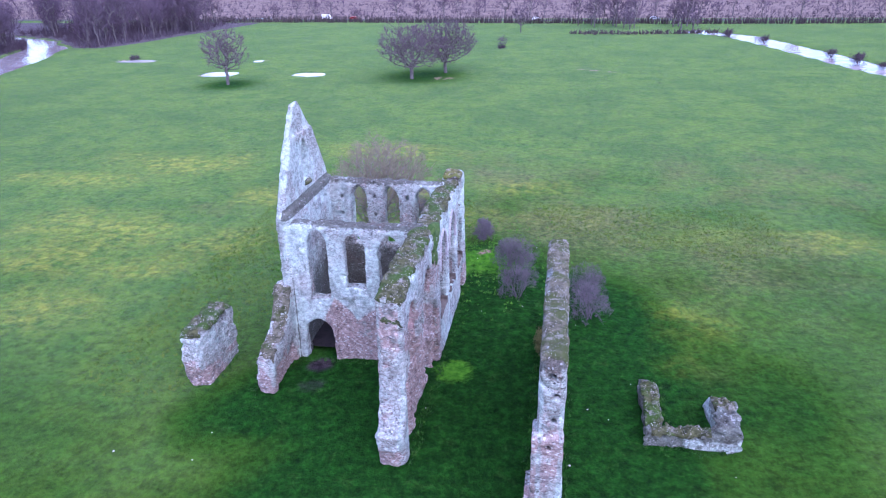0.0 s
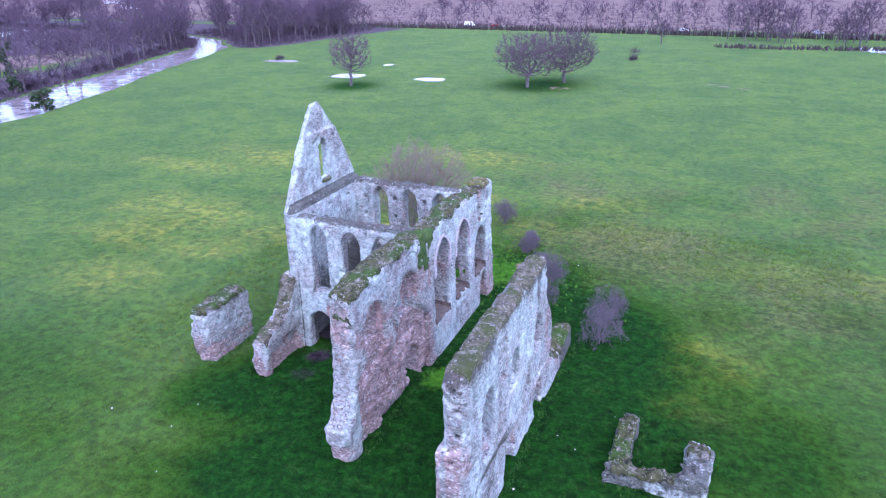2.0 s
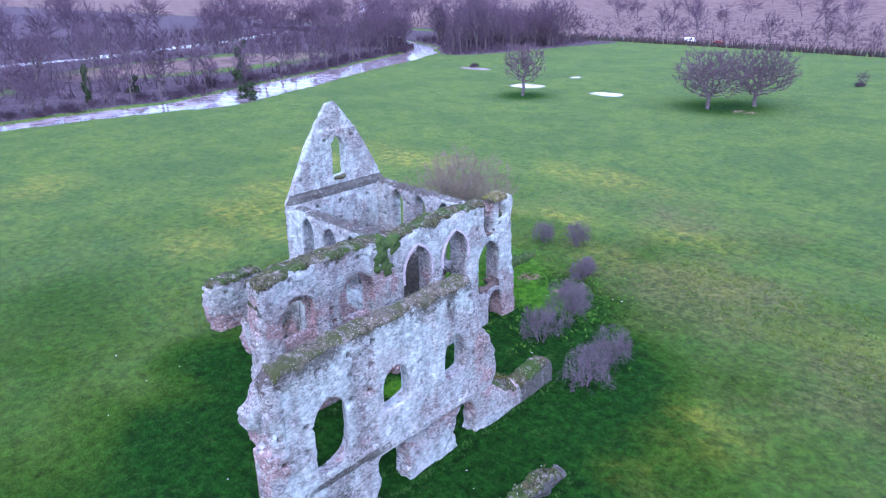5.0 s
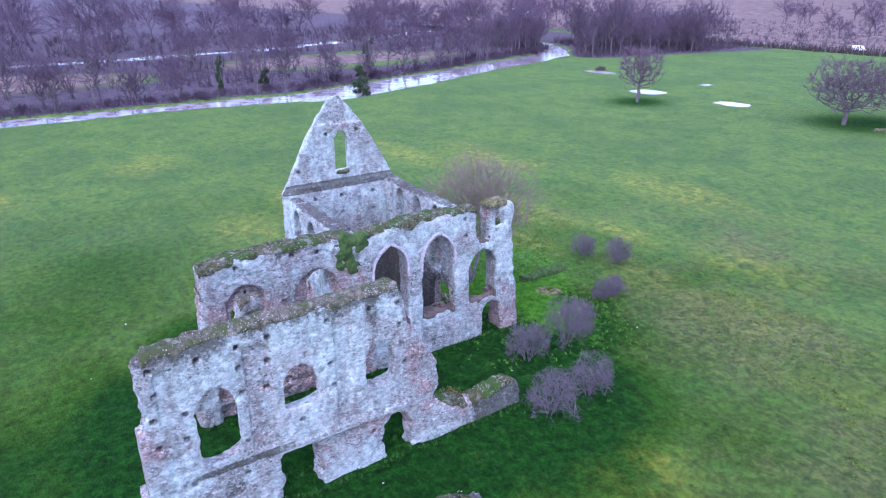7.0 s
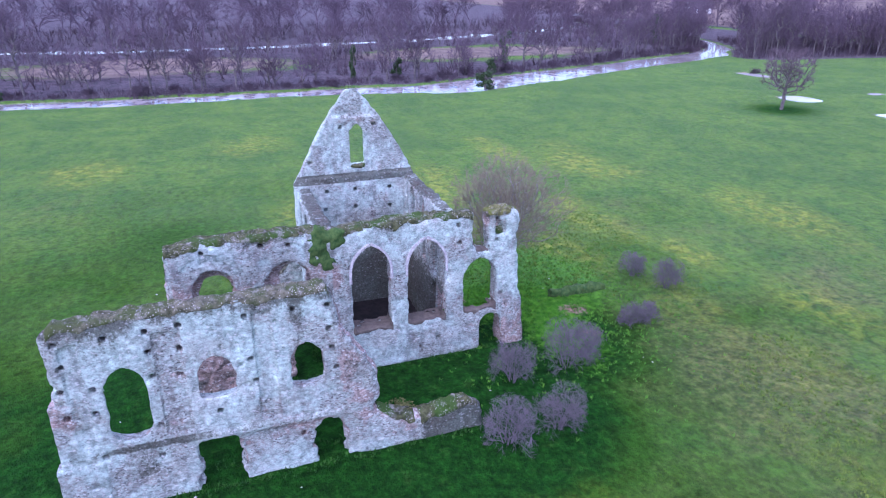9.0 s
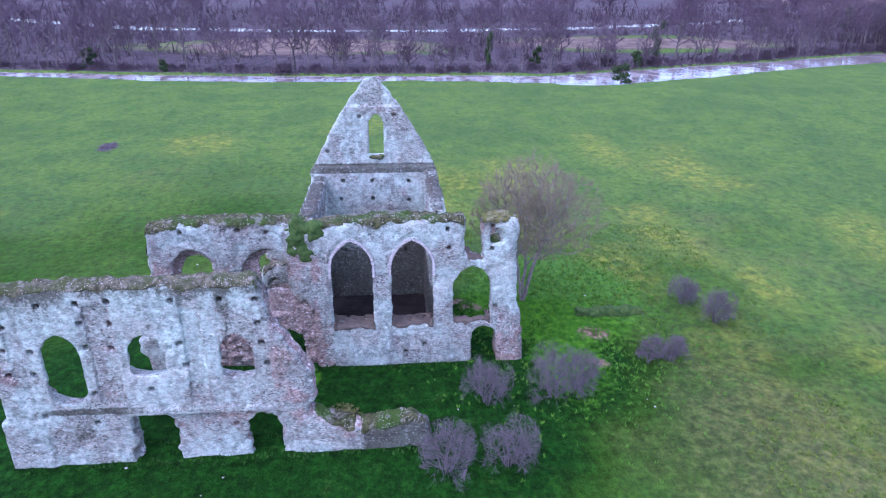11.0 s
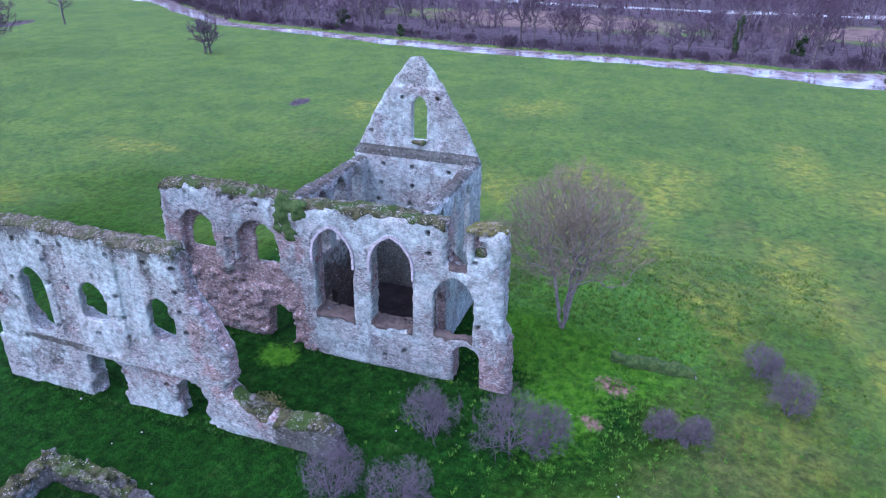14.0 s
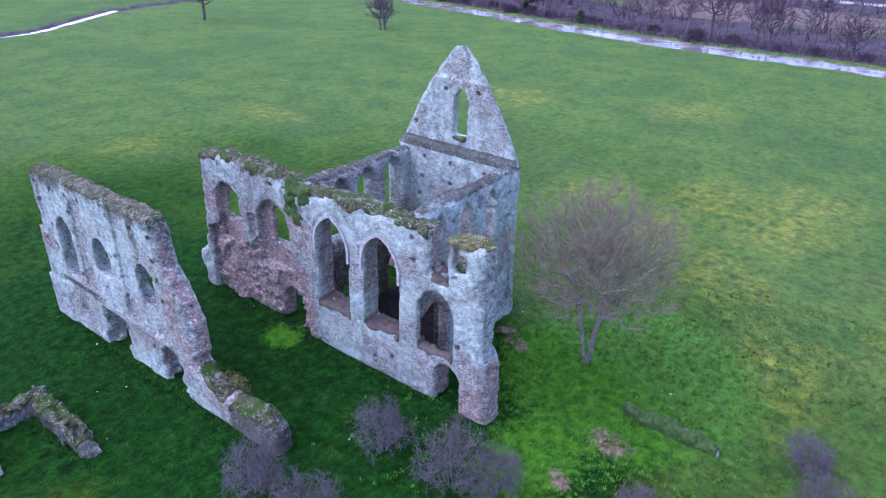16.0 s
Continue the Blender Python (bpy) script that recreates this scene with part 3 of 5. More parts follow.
for a, b in ((-18.35, -17.1), (-15.35, -14.15), (-12.4, -11.2)):
    w.opening(a, b, 6.3, 11.75, 1.5, splay=0.14)
w.opening(-12.7, -9.9, 0.8, 5.6, 1.2)
w.putlogs([(-20.0, 10.8), (-20.0, 9.0), (-16.2, 10.9), (-13.2, 10.9), (-19.4, 2.2)])
w.putlogs([(-19.3, 10.9), (-16.2, 11.0), (-13.2, 11.0), (-19.3, 9.3), (-16.2, 9.3)], side=-1)
# Weathered top, plus shade painted low on the inside face.
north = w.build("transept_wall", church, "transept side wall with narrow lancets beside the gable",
                bare=lambda u, v, z: 0.02 + 0.3 * (v < 55.5) + 0.6 * ramp(u + 13.4, 0, 0.6) * ramp(8.2 - z, 0, 1) * (v > 55.8), grime_shade=lambda u, v, z: 1.1 * ramp(z - 11.9, 0, 0.4) + 1.15 * ramp(8.5 - z, 0, 4) * (v < 55.6))
# end wall with the gable
w = Wall("y", [(45.3, -1.0), (45.3, 12.3), (45.75, 12.95), (47.3, 15.95), (49.0, 18.65), (50.35, 20.25), (51.2, 20.3), (53.2, 17.95), (55.0, 14.85), (56.2, 12.6), (56.3, 11.5), (56.4, -1.0)], -21.5, -20.3, rough=0.55)
w.box(40, 60, 12.75, 30, -20.75, 1e3)
w.box(48.2, 53.4, 17.9, 30, -20.95, 1e3)
w.opening(50.5, 51.7, 13.7, 17.2, 1.5, splay=0.05)
w.putlogs([(49.7, 17.05), (52.6, 17.15), (46.9, 14.1), (48.1, 11.5), (50.65, 11.5), (53.8, 11.45), (47.9, 9.85), (50.65, 9.9), (53.8, 9.7), (47.6, 8.3), (50.45, 8.3), (53.6, 8.2), (48.0, 5.0), (53.5, 5.0)])
w.putlogs([(48.0, 10.0), (50.6, 10.2), (53.5, 10.0), (48.4, 6.0), (53.2, 6.0)], side=-1)
# Ledge and peak are stained; the darker inside foot is painted shade.
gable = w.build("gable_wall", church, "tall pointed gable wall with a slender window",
                bare=lambda u, v, z: 0.08 + 0 * u, grime_shade=lambda u, v, z: 1.15 * ramp(9.0 - z, 0, 4) * (v > -20.6) + 1.2 * (np.abs(z - 12.6) < 0.35) * (v > -20.9) + 0.3 * ramp(z - 18, 0, 2), jamb=0.0)
blob(w, "moss_patch", gable, GREEN_MOSS, "green tuft on the gable window sill", (-20.75, 51.1, 13.55), (0.25, 0.55, 0.22), 0.12)
# raking buttress at the corner
BUT = [(40.1, 2.7), (40.8, 3.3), (42.8, 3.8), (44.0, 4.8), (44.9, 6.6), (45.8, 7.0)]
w = Wall("y", [(40.15, -1.0), (40.0, 1.4)] + BUT + [(45.8, -1.0)], -22.1, -20.65, rough=1.3)
w.box(40.9, 44.8, -2, 2.2, -20.95, 1e3)
buttress = w.build("buttress", church, "broken sloping buttress stub with mossy top",
                   bare=lambda u, v, z: 0.25 + 0.4 * ramp(1.6 - z, 0, 0.5), grime_shade=lambda u, v, z: 0.6 * ramp(z - np.interp(u, [p[0] for p in BUT], [p[1] - 0.7 for p in BUT]), 0, 0.4))
w.cap("moss_cap", buttress, MOSS, BUT, 40.4, 45.2, "olive moss on the sloping top", thick=0.3)

# ---- freestanding nave wall ----
ruin = tagged(empty("ruined_wall", (0.3, 38, 0)), "freestanding pale flint rubble wall with window holes", "ruined wall")
TOP2 = [(29.05, 11.6), (29.8, 12.1), (36.0, 12.3), (40.0, 12.25), (44.2, 12.3)]
SLOPE2 = [(44.7, 11.4), (45.0, 9.3), (46.0, 7.9), (47.2, 6.0), (47.3, 4.0), (46.8, 3.2), (48.3, 2.3), (50.0, 1.7), (51.2, 2.0), (53.2, 2.5), (54.3, 1.7)]
w = Wall("y", [(29.5, -1.0), (28.75, 1.5), (28.8, 3.5), (29.2, 6.0)] + TOP2 + SLOPE2 + [(54.7, -1.0)], -1.4, 0.0, skew=(0.95, 0.0, 29.2, 45.0), rough=1.0, face=0.6)
w.add(28.75, 31.2, -1.0, 7.4, -1.65, 0.04)
w.add(28.45, 31.0, -1.0, 3.3, -2.15, 0.14)
for a, b, f, t, p, sp, bw in ((31.7, 33.7, 4.4, 9.1, 1.3, 0.6, 0.9), (36.6, 38.55, 6.2, 8.95, 1.25, 0.45, 0.3), (41.85, 43.7, 5.9, 8.85, 1.4, 0.25, 0.3)):
    w.opening(a, b, f, t, p, splay=sp, slope=0.3, bowl=bw, ragged=0.7)
    w.opening(a - 1.2, b + 0.1, f - 0.1, t + 0.2, 0.9, v1=-0.7, bowl=bw)
w.opening(35.9, 38.5, -2, 3.5, 0.75, ragged=2.0)
w.opening(42.85, 44.95, -2, 3.05, 0.95, ragged=1.6)
w.box(36.6, 45.6, -2, 3.2, -0.14, 1e3)
w.box(39.85, 40.95, 4.2, 11.3, -0.22, 1e3)
w.box(34.5, 35.9, 4.3, 10.9, -0.14, 1e3)
w.box(29.9, 30.7, 4.4, 10.9, -0.10, 1e3)
w.add(35.4, 44.8, 3.45, 3.85, -0.5, 0.14)
w.putlogs([(29.75, 11.15), (32.1, 11.1), (34.2, 11.15), (35.95, 11.22), (39.45, 11.17), (42.2, 11.2), (44.2, 11.1), (34.2, 9.9), (35.85, 9.74), (31.15, 8.1), (31.05, 6.6), (34.25, 8.3), (35.65, 8.15), (39.55, 8.37), (39.75, 6.8), (34.2, 5.1), (37.5, 5.25), (34.0, 3.0), (31.05, 3.6), (42.2, 2.4)])
w.putlogs([(44.2, 9.6), (44.35, 8.2), (44.5, 6.8), (29.8, 9.7), (29.55, 8.2), (29.6, 6.6)])
for x, z in ((0.3, 11.1), (0.48, 9.9), (0.4, 8.3), (0.2, 6.8)):
    w.d = np.maximum(w.d, -np.maximum(np.maximum(np.abs(w.x - x), np.abs(w.z - z)) - 0.15, w.y - 29.9))
w.putlogs([(31.0, 10.4), (35.0, 10.4), (39.9, 10.4), (43.6, 10.4), (35.0, 5.0), (40.2, 5.0)], side=-1)
nave = w.build("wall", ruin, bare=lambda u, v, z: -0.02 + 0.2 * ramp(29.9 - u, 0, 0.4) + 0.12 * ramp(36 - u, 0, 2) * ramp(9 - z, 0, 2) + 0.33 * ramp(3.6 - z, 0, 0.4) * ramp(u - 38, 0, 1) * (z > 1) + 0.35 * (v < -1.3) * ramp(10.5 - z, 0, 2) + 0.35 * ramp(u - 44.3, 0, 0.6) * ramp(z - 3.2, 0, 1) + 0.22 * (np.abs(u - 35.2) < 0.8) * (z > 4) + 0.24 * (np.abs(u - 40.4) < 0.65) * (z > 4),
               grime_shade=lambda u, v, z: 0.35 * ramp(z - 9.6, 0, 1.5) + 0.4 * ramp(z - 11.3, 0, 0.5) + 0.3 * ramp(field_noise(u, v, u * 0, 0.8, 3.1), 0, 0.5) * ramp(z - 7.0, 0, 3) + 0.7 * (np.abs(z - 3.85) < 0.22) * ramp(41 - u, 0, 2) + 0.5 * ramp(2.6 - np.abs(u - 33.2), 0, 2.2) * ramp(4.6 - z, 0, 1.2) * ramp(z - 1.2, 0, 0.8) * (v > -0.6) + 1.5 * ramp(u - 49.5, 0, 1.5) + 0.3 * ramp(u - 44.6, 0, 0.6) * ramp(z - 5, 0, 1))
w.cap("moss_cap", ruin, MOSS, TOP2 + SLOPE2[:1], 29.5, 44.4, "brown mossy coping with pale flints")
w.cap("moss_cap", ruin, GREEN_MOSS, SLOPE2[5:], 47.0, 49.6, "olive moss and grass on the low broken end", thick=0.4)
w.cap("moss_cap", ruin, GREEN_MOSS, SLOPE2[5:], 49.9, 54.0, "dark moss with white flints on the low broken end", thick=0.35)

# ---- outlying fragments ----
frag = tagged(empty("masonry_block", (-27.2, 42.8, 0)), "detached block of flint walling with a mossy top", "ruined wall")
TOPB = [(40.0, 4.3), (40.6, 4.75), (45.0, 4.8), (45.7, 4.4)]
w = Wall("y", [(40.3, -1.0), (40.1, 1.2), (39.8, 2.0)] + TOPB + [(45.8, -1.0)], -28.0, -26.2, rough=1.5)
w.putlogs([(41.5, 3.6), (43.5, 3.5), (42.6, 1.6)])
w.build("wall", frag, bare=lambda u, v, z: 0.22 + 0.4 * ramp(1.7 - z, 0, 0.5), grime_shade=lambda u, v, z: 0.8 * ramp(z - 3.9, 0, 0.6))
w.cap("moss_cap", frag, GREEN_MOSS, TOPB, 40.1, 45.3, "dark green moss along the top", thick=0.25)

shrub = tagged(empty("olive_shrub", (-0.45, 48.7, 1.25)), "low olive-green shrub against the broken wall", "bush")
rng_s = random.Random(4)
s_vs, s_fs = [], []
for k in range(1500):
    d = Vector((rng_s.gauss(0, 1), rng_s.gauss(0, 1), rng_s.gauss(0, 1))).normalized()
    p = Vector((d.x * 0.95, d.y * 1.5, d.z * 1.3)) * (0.5 + 0.5 * rng_s.random())
    a = Vector((rng_s.gauss(0, 1), rng_s.gauss(0, 1), rng_s.gauss(0, 1))).normalized() * 0.10
    b = d.cross(a)
    k0 = len(s_vs)
    s_vs += [tuple(p + a), tuple(p + b * 0.6), tuple(p - a), tuple(p - b * 0.6 + d * 0.05)]
    s_fs += [(k0, k0 + 1, k0 + 2), (k0, k0 + 2, k0 + 3)]
mesh_object("foliage", s_vs, s_fs, plain_material("olive_leaves", (0.085, 0.09, 0.025), 0.8, (0.15, 0.14, 0.045), 3.0), shrub)

low = tagged(empty("low_wall_ruin", (9.5, 41, 0)), "low overgrown flint wall stub around three sides", "ruined wall")
w = Wall("x", [(6.9, -1.0), (6.8, 1.1), (9.0, 1.0), (11.0, 1.15), (11.4, 1.7), (12.7, 1.75), (13.0, -1.0)], 38.4, 39.7, rough=2.6)
w.build("wall", low, bare=lambda u, v, z: 0.02 + 0 * u, grime_shade=lambda u, v, z: 0.75 + 0.6 * ramp(z - 0.6, 0, 0.3) + 0.5 * ramp(9.5 - u, 0, 1))
w.cap("moss_cap", low, GREEN_MOSS, [(6.8, 1.15), (9.0, 1.05), (11.0, 1.2)], 7.1, 11.0, "olive moss and grass on top", thick=0.3, over=0.1)
w = Wall("y", [(39.2, -1.0), (39.2, 1.0), (41.5, 0.95), (43.5, 0.75), (45.6, 0.5), (46.3, -1.0)], 6.85, 8.0, rough=2.8)
w.build("wall", low, grime_shade=lambda u, v, z: 1.1 + 0.2 * u * 0)
w.cap("moss_cap", low, GREEN_MOSS, [(39.2, 1.15), (43.5, 0.95), (45.6, 0.8)], 39.4, 45.0, thick=0.3, over=0.1)
w = Wall("y", [(38.5, -1.0), (38.5, 1.6), (40.2, 1.75), (41.9, 1.5), (43.2, 0.9), (43.8, -1.0)], 11.4, 12.9, rough=2.6)
w.build("wall", low, bare=lambda u, v, z: 0.02 + 0 * u, grime_shade=lambda u, v, z: 0.6 + 0.5 * ramp(z - 1.0, 0, 0.4))
w.cap("moss_cap", low, GREEN_MOSS, [(38.6, 1.7), (41.0, 1.75), (43.4, 1.5)], 40.6, 43.2, thick=0.25, over=0.1, inset=0.1)

ridge = tagged(empty("buried_wall_line", (-15.9, 71.5, 0)), "low grassed-over line of buried walling", "ruined wall")
w = Wall("y", [(68.4, -1.0), (68.6, 0.45), (72.0, 0.55), (74.6, 0.5), (74.9, -1.0)], -16.3, -15.6, rough=1.5)
w.build("wall", ridge, grime_shade=lambda u, v, z: 0.6 + 0 * u)
w.cap("moss_cap", ridge, HANGING_MOSS, [(68.5, 0.5), (72, 0.6), (74.8, 0.55)], 68.5, 74.6, thick=1.2, over=0.12, inset=-0.3)

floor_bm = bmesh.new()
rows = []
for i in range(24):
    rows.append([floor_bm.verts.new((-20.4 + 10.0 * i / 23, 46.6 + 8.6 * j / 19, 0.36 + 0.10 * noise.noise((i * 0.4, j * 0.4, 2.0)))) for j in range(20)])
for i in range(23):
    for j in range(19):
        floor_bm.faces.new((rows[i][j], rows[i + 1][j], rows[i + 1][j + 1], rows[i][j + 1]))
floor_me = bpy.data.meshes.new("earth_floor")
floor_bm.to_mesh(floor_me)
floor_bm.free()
floor_me.materials.append(SHADED_EARTH)
tagged(new("earth_floor", floor_me), "bare earth floor darkened with painted shade, inside the roofless transept", "floor", kind="structure")


# ---- ground, river and water ----
RIVER = [(-250, -190), (-190, -108), (-167, -75), (-156, -15), (-151, 25), (-152, 60), (-150, 85), (-147, 102), (-151, 117), (-163, 150), (-169, 165), (-188, 215), (-196, 236), (-214, 256), (-245, 272), (-310, 290), (-420, 300)]
RIVER_HALF = [(-190, 5.0), (-75, 4.0), (-15, 5.5), (60, 5.2), (85, 6.5), (102, 8.5), (117, 10.0), (150, 9.5), (165, 8.0), (215, 8.5), (236, 7.5), (256, 5.5), (300, 5.0)]
BACKWATER = [(-360, -160), (-300, -60), (-290, 0), (-288, 50), (-296, 130), (-330, 220), (-380, 300)]
EAST = [(48, 300), (66, 283), (74, 250), (84, 205), (100, 160), (130, 110), (200, 60)]
DITCH = [(-30, -94), (-56, -99), (-86, -119), (-140, -130)]


def river_half(y):
    return np.interp(y, [p[0] for p in RIVER_HALF], [p[1] for p in RIVER_HALF])


def line_distance(x, y, points):
    best = np.full(x.shape, 1e9)
    for (ax, ay), (bx, by) in zip(points, points[1:]):
        ex, ey = bx - ax, by - ay
        t = np.clip(((x - ax) * ex + (y - ay) * ey) / (ex * ex + ey * ey), 0, 1)
        best = np.minimum(best, np.hypot(x - ax - t * ex, y - ay - t * ey))
    return best


def steps(*spans):
    out = []
    for a, b, s in spans:
        out += list(np.arange(a, b, s))
    return np.array(out + [spans[-1][1]])


gx = steps((-3000, -900, 350), (-900, -400, 50), (-400, -210, 8), (-210, -140, 1.6), (-140, -40, 3), (-40, 28, 0.45), (28, 110, 2.4), (110, 400, 20), (400, 3000, 400))
gy = steps((-2000, -400, 300), (-400, -130, 20), (-130, 24, 3), (24, 88, 0.45), (88, 300, 2.4), (300, 420, 8), (420, 900, 40), (900, 4000, 400))
X, Y = np.meshgrid(gx, gy, indexing="ij")
O = X * 0
near = np.clip(1 - np.hypot(X + 8, Y - 52) / 60, 0, 1)
Z = 0.05 * field_noise(X, Y, O, 2.2, 1.1) * (near > 0) + 0.07 * field_noise(X, Y, O, 0.9, 2.1) * (near > 0.05) + 0.12 * field_noise(X, Y, O, 9, 7.3) - 0.04
riv = line_distance(X, Y, RIVER) - river_half(Y) + 7.4 + 1.0 * field_noise(X, Y, O, 11, 4.4) + 0.7 * field_noise(X, Y, O, 4, 2.4)
back = line_distance(X, Y, BACKWATER)
east = line_distance(X, Y, EAST) + 0.8 * field_noise(X, Y, O, 7, 4.9)
ditch = line_distance(X, Y, DITCH)
Z += 0.16 * np.exp(-((X + 5) / 13) ** 2 - ((Y - 54) / 11) ** 2)
for px, py, r in ((-12.6, 69.0, 1.6), (-7.7, 68.3, 1.3), (-18.2, 58.6, 1.2)):
    Z += 0.4 * np.exp(-np.hypot(X - px, Y - py) ** 2 / r ** 2)
Z -= 1.3 * ramp(8.2 - riv, 0, 2.2) + 1.2 * ramp(6 - back, 0, 4) + 1.2 * ramp(6.5 - east, 0, 2.5) + 0.7 * ramp(2.5 - ditch, 0, 1.5)
PUDDLES = [(-71.5, 185, 3.7, 3.2), (-98.0, 184, 4.4, 3.6), (-96.5, 209, 1.8, 2.0), (-139, 206.5, 6, 2.6)]
for px, py, a, b in PUDDLES:
    q = np.hypot((X - px) / a, (Y - py) / b) + 0.25 * field_noise(X, Y, O, 3.0, 3.9)
    Z -= 0.55 * ramp(1.15 - q, 0, 0.3)
far = np.clip((Y - 620) / 900, 0, 1)
Z += far * 45
verts = np.stack([X, Y, Z], -1).reshape(-1, 3)
nx, ny = X.shape
i = np.arange(nx * ny).reshape(nx, ny)
faces = np.stack([i[:-1, :-1], i[1:, :-1], i[1:, 1:], i[:-1, 1:]], -1).reshape(-1, 4)
ground = tagged(mesh_object("ground", verts, faces, GRASS, smooth=True), "wide green water meadow with tufted winter grass", "ground", kind="structure")
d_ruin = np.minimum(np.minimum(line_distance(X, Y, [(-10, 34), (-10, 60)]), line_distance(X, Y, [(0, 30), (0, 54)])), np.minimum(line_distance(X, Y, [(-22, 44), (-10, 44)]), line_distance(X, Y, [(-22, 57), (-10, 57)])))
# Lush growth near the walls; the wide outer lobes paint in lens dimming too.
lush_dim = 1.5 * np.exp(-(np.maximum(d_ruin - 4, 0) / 10.0) ** 2) * np.clip((X + 25) / 9 + np.clip((46 - Y) / 10, 0, 1), 0.15, 1) - 0.2
lush_dim = np.maximum(lush_dim, 1.05 * np.exp(-(np.hypot((X + 3) / 36, (Y - 18) / 27)) ** 2) - 0.1)
lush_dim = np.maximum(lush_dim, np.maximum(0.55 * np.exp(-(np.hypot((X - 10) / 40, (Y - 48) / 42)) ** 2), 0.85 * np.exp(-(np.hypot((X - 9) / 17, (Y - 43) / 20)) ** 2)))
lush_dim = lush_dim + (0.16 * field_noise(X, Y, O, 13, 1.7) + 0.16 * field_noise(X, Y, O, 5, 6.3)) * (near > 0)
lush_dim = np.maximum(lush_dim, 0.42 * np.exp(-(np.hypot((X + 38) / 26, (Y - 34) / 22)) ** 2) + 0.2 * field_noise(X, Y, O, 8, 2.9) * (near > 0))
# Deeper green round the feet of the oaks.
lush_dim = np.maximum(lush_dim, 1.0 * np.exp(-(np.hypot(X + 87, Y - 167) / 7) ** 2))
lush_dim = np.maximum(lush_dim, 0.9 * np.exp(-(np.hypot((X + 38), Y - 184) / 12) ** 2))
west = ramp(riv, 8, 10) * (X < np.interp(Y, [p[1] for p in RIVER], [p[0] for p in RIVER]))
meadows = np.maximum(np.exp(-((X + 232) / 30) ** 2 - ((Y - 150) / 55) ** 2), np.exp(-((X + 225) / 26) ** 2 - ((Y - 20) / 60) ** 2))
fieldm = np.maximum(ramp(Y, 352, 358), west * meadows * (1.0 + 0.7 * field_noise(X, Y, O, 30, 2.7)))
fieldm = np.maximum(fieldm, 0.5 * np.exp(-((X - 125) / 18) ** 2 - ((Y - 245) / 22) ** 2))
litter = west * (1.0 - 1.1 * meadows + 0.25 * field_noise(X, Y, O, 25, 6.1)) * (Y < 350)
# Dark patch outside the doorway carries on the floor's dark colour.
litter = np.maximum(litter, 0.8 * np.exp(-((X + 18.6) / 1.5) ** 2 - ((Y - 44.4) / 1.6) ** 2))
litter = np.maximum(litter, 0.5 * np.exp(-((X + 18.0) / 2.6) ** 2 - ((Y - 41.6) / 1.8) ** 2))
litter = np.maximum(litter, 1.0 * np.exp(-((X + 79.2) / 4.0) ** 2 - ((Y - 4.8) / 2.2) ** 2))
litter = np.maximum(litter, 1.0 * ramp(-168 + 0.2 * (Y - 236) - X, 0, 6) * ramp(Y, 232, 242) * (Y < 340) * ramp(riv, 8, 10))
litter = np.maximum(litter, 0.9 * ramp(3.8 - ditch, 0, 1.5))
litter = np.maximum(litter, ramp(14 - np.abs(riv - 13), 0, 5) * west)
mudm = O.copy()
dry = O.copy()
for px, py, a, b in [(-55, 70, 16, 9), (-58, 60, 14, 6), (-38, 68, 8, 7), (17, 76, 9, 5), (30, 77, 8, 5), (-5, 92, 10, 6), (10, 47.5, 4, 4), (-28, 108, 20, 7), (-50, 50, 9, 7), (-20, 89, 8, 4), (0, 82, 8, 6), (-73, 88, 16, 6), (-46, -3, 5, 9), (-93, 46, 9, 10), (-26, 76, 9, 6), (-34, 84, 14, 6), (-8, 80, 9, 5), (-62, 98, 20, 8), (-44, 60, 8, 6), (-24, -4, 7, 5), (-80, 20, 10, 10), (12, 56, 6, 6)]:
    dry = np.maximum(dry, 0.72 * np.exp(-((X - px) / a) ** 2 - ((Y - py) / b) ** 2))
dry -= 0.05
dull = O - 0.25
for px, py, a, b, k in [(2, 78, 16, 12, 0.75), (20, 70, 14, 14, 0.6), (-8, 100, 22, 12, 0.45), (28, 100, 24, 20, 0.45), (-34, 90, 12, 9, 0.35), (12, 47, 4, 4, 0.5), (-60, 20, 14, 8, 0.35), (-45, 78, 8, 5, 0.35)]:
    dull = np.maximum(dull, k * np.exp(-((X - px) / a) ** 2 - ((Y - py) / b) ** 2))
vivid = np.maximum(1.8 * np.exp(-((X + 20) / 8.5) ** 2 - ((Y - 67) / 8.0) ** 2), 1.1 * np.exp(-((X + 7.6) / 1.8) ** 2 - ((Y - 45) / 1.8) ** 2))
vivid = np.maximum(vivid, 0.9 * np.exp(-((X + 10) / 9) ** 2 - ((Y - 66) / 4) ** 2))
for px, py, a, b in [(-12.4, 69.3, 0.9, 1.5), (-7.7, 68.2, 0.8, 1.1), (-18.7, 58.0, 0.7, 1.2), (-17.5, 59.2, 0.5, 1.2), (-32, 181, 3, 2), (4.7, 198, 1.8, 1.0), (7.5, 196, 2.2, 1.0), (13, 193.2, 1.8, 1.0)] + [(a, b, c * 1.15, d * 1.15) for a, b, c, d in PUDDLES]:
    mudm = np.maximum(mudm, (1.0 + 0.5 * field_noise(X, Y, O, 0.9, 5.1)) * np.exp(-(((X - px) / a) ** 2 + ((Y - py) / b) ** 2) * 0.7))
mudm = np.maximum(mudm, 0.55 * ramp(8.6 - riv, 0, 1.0))
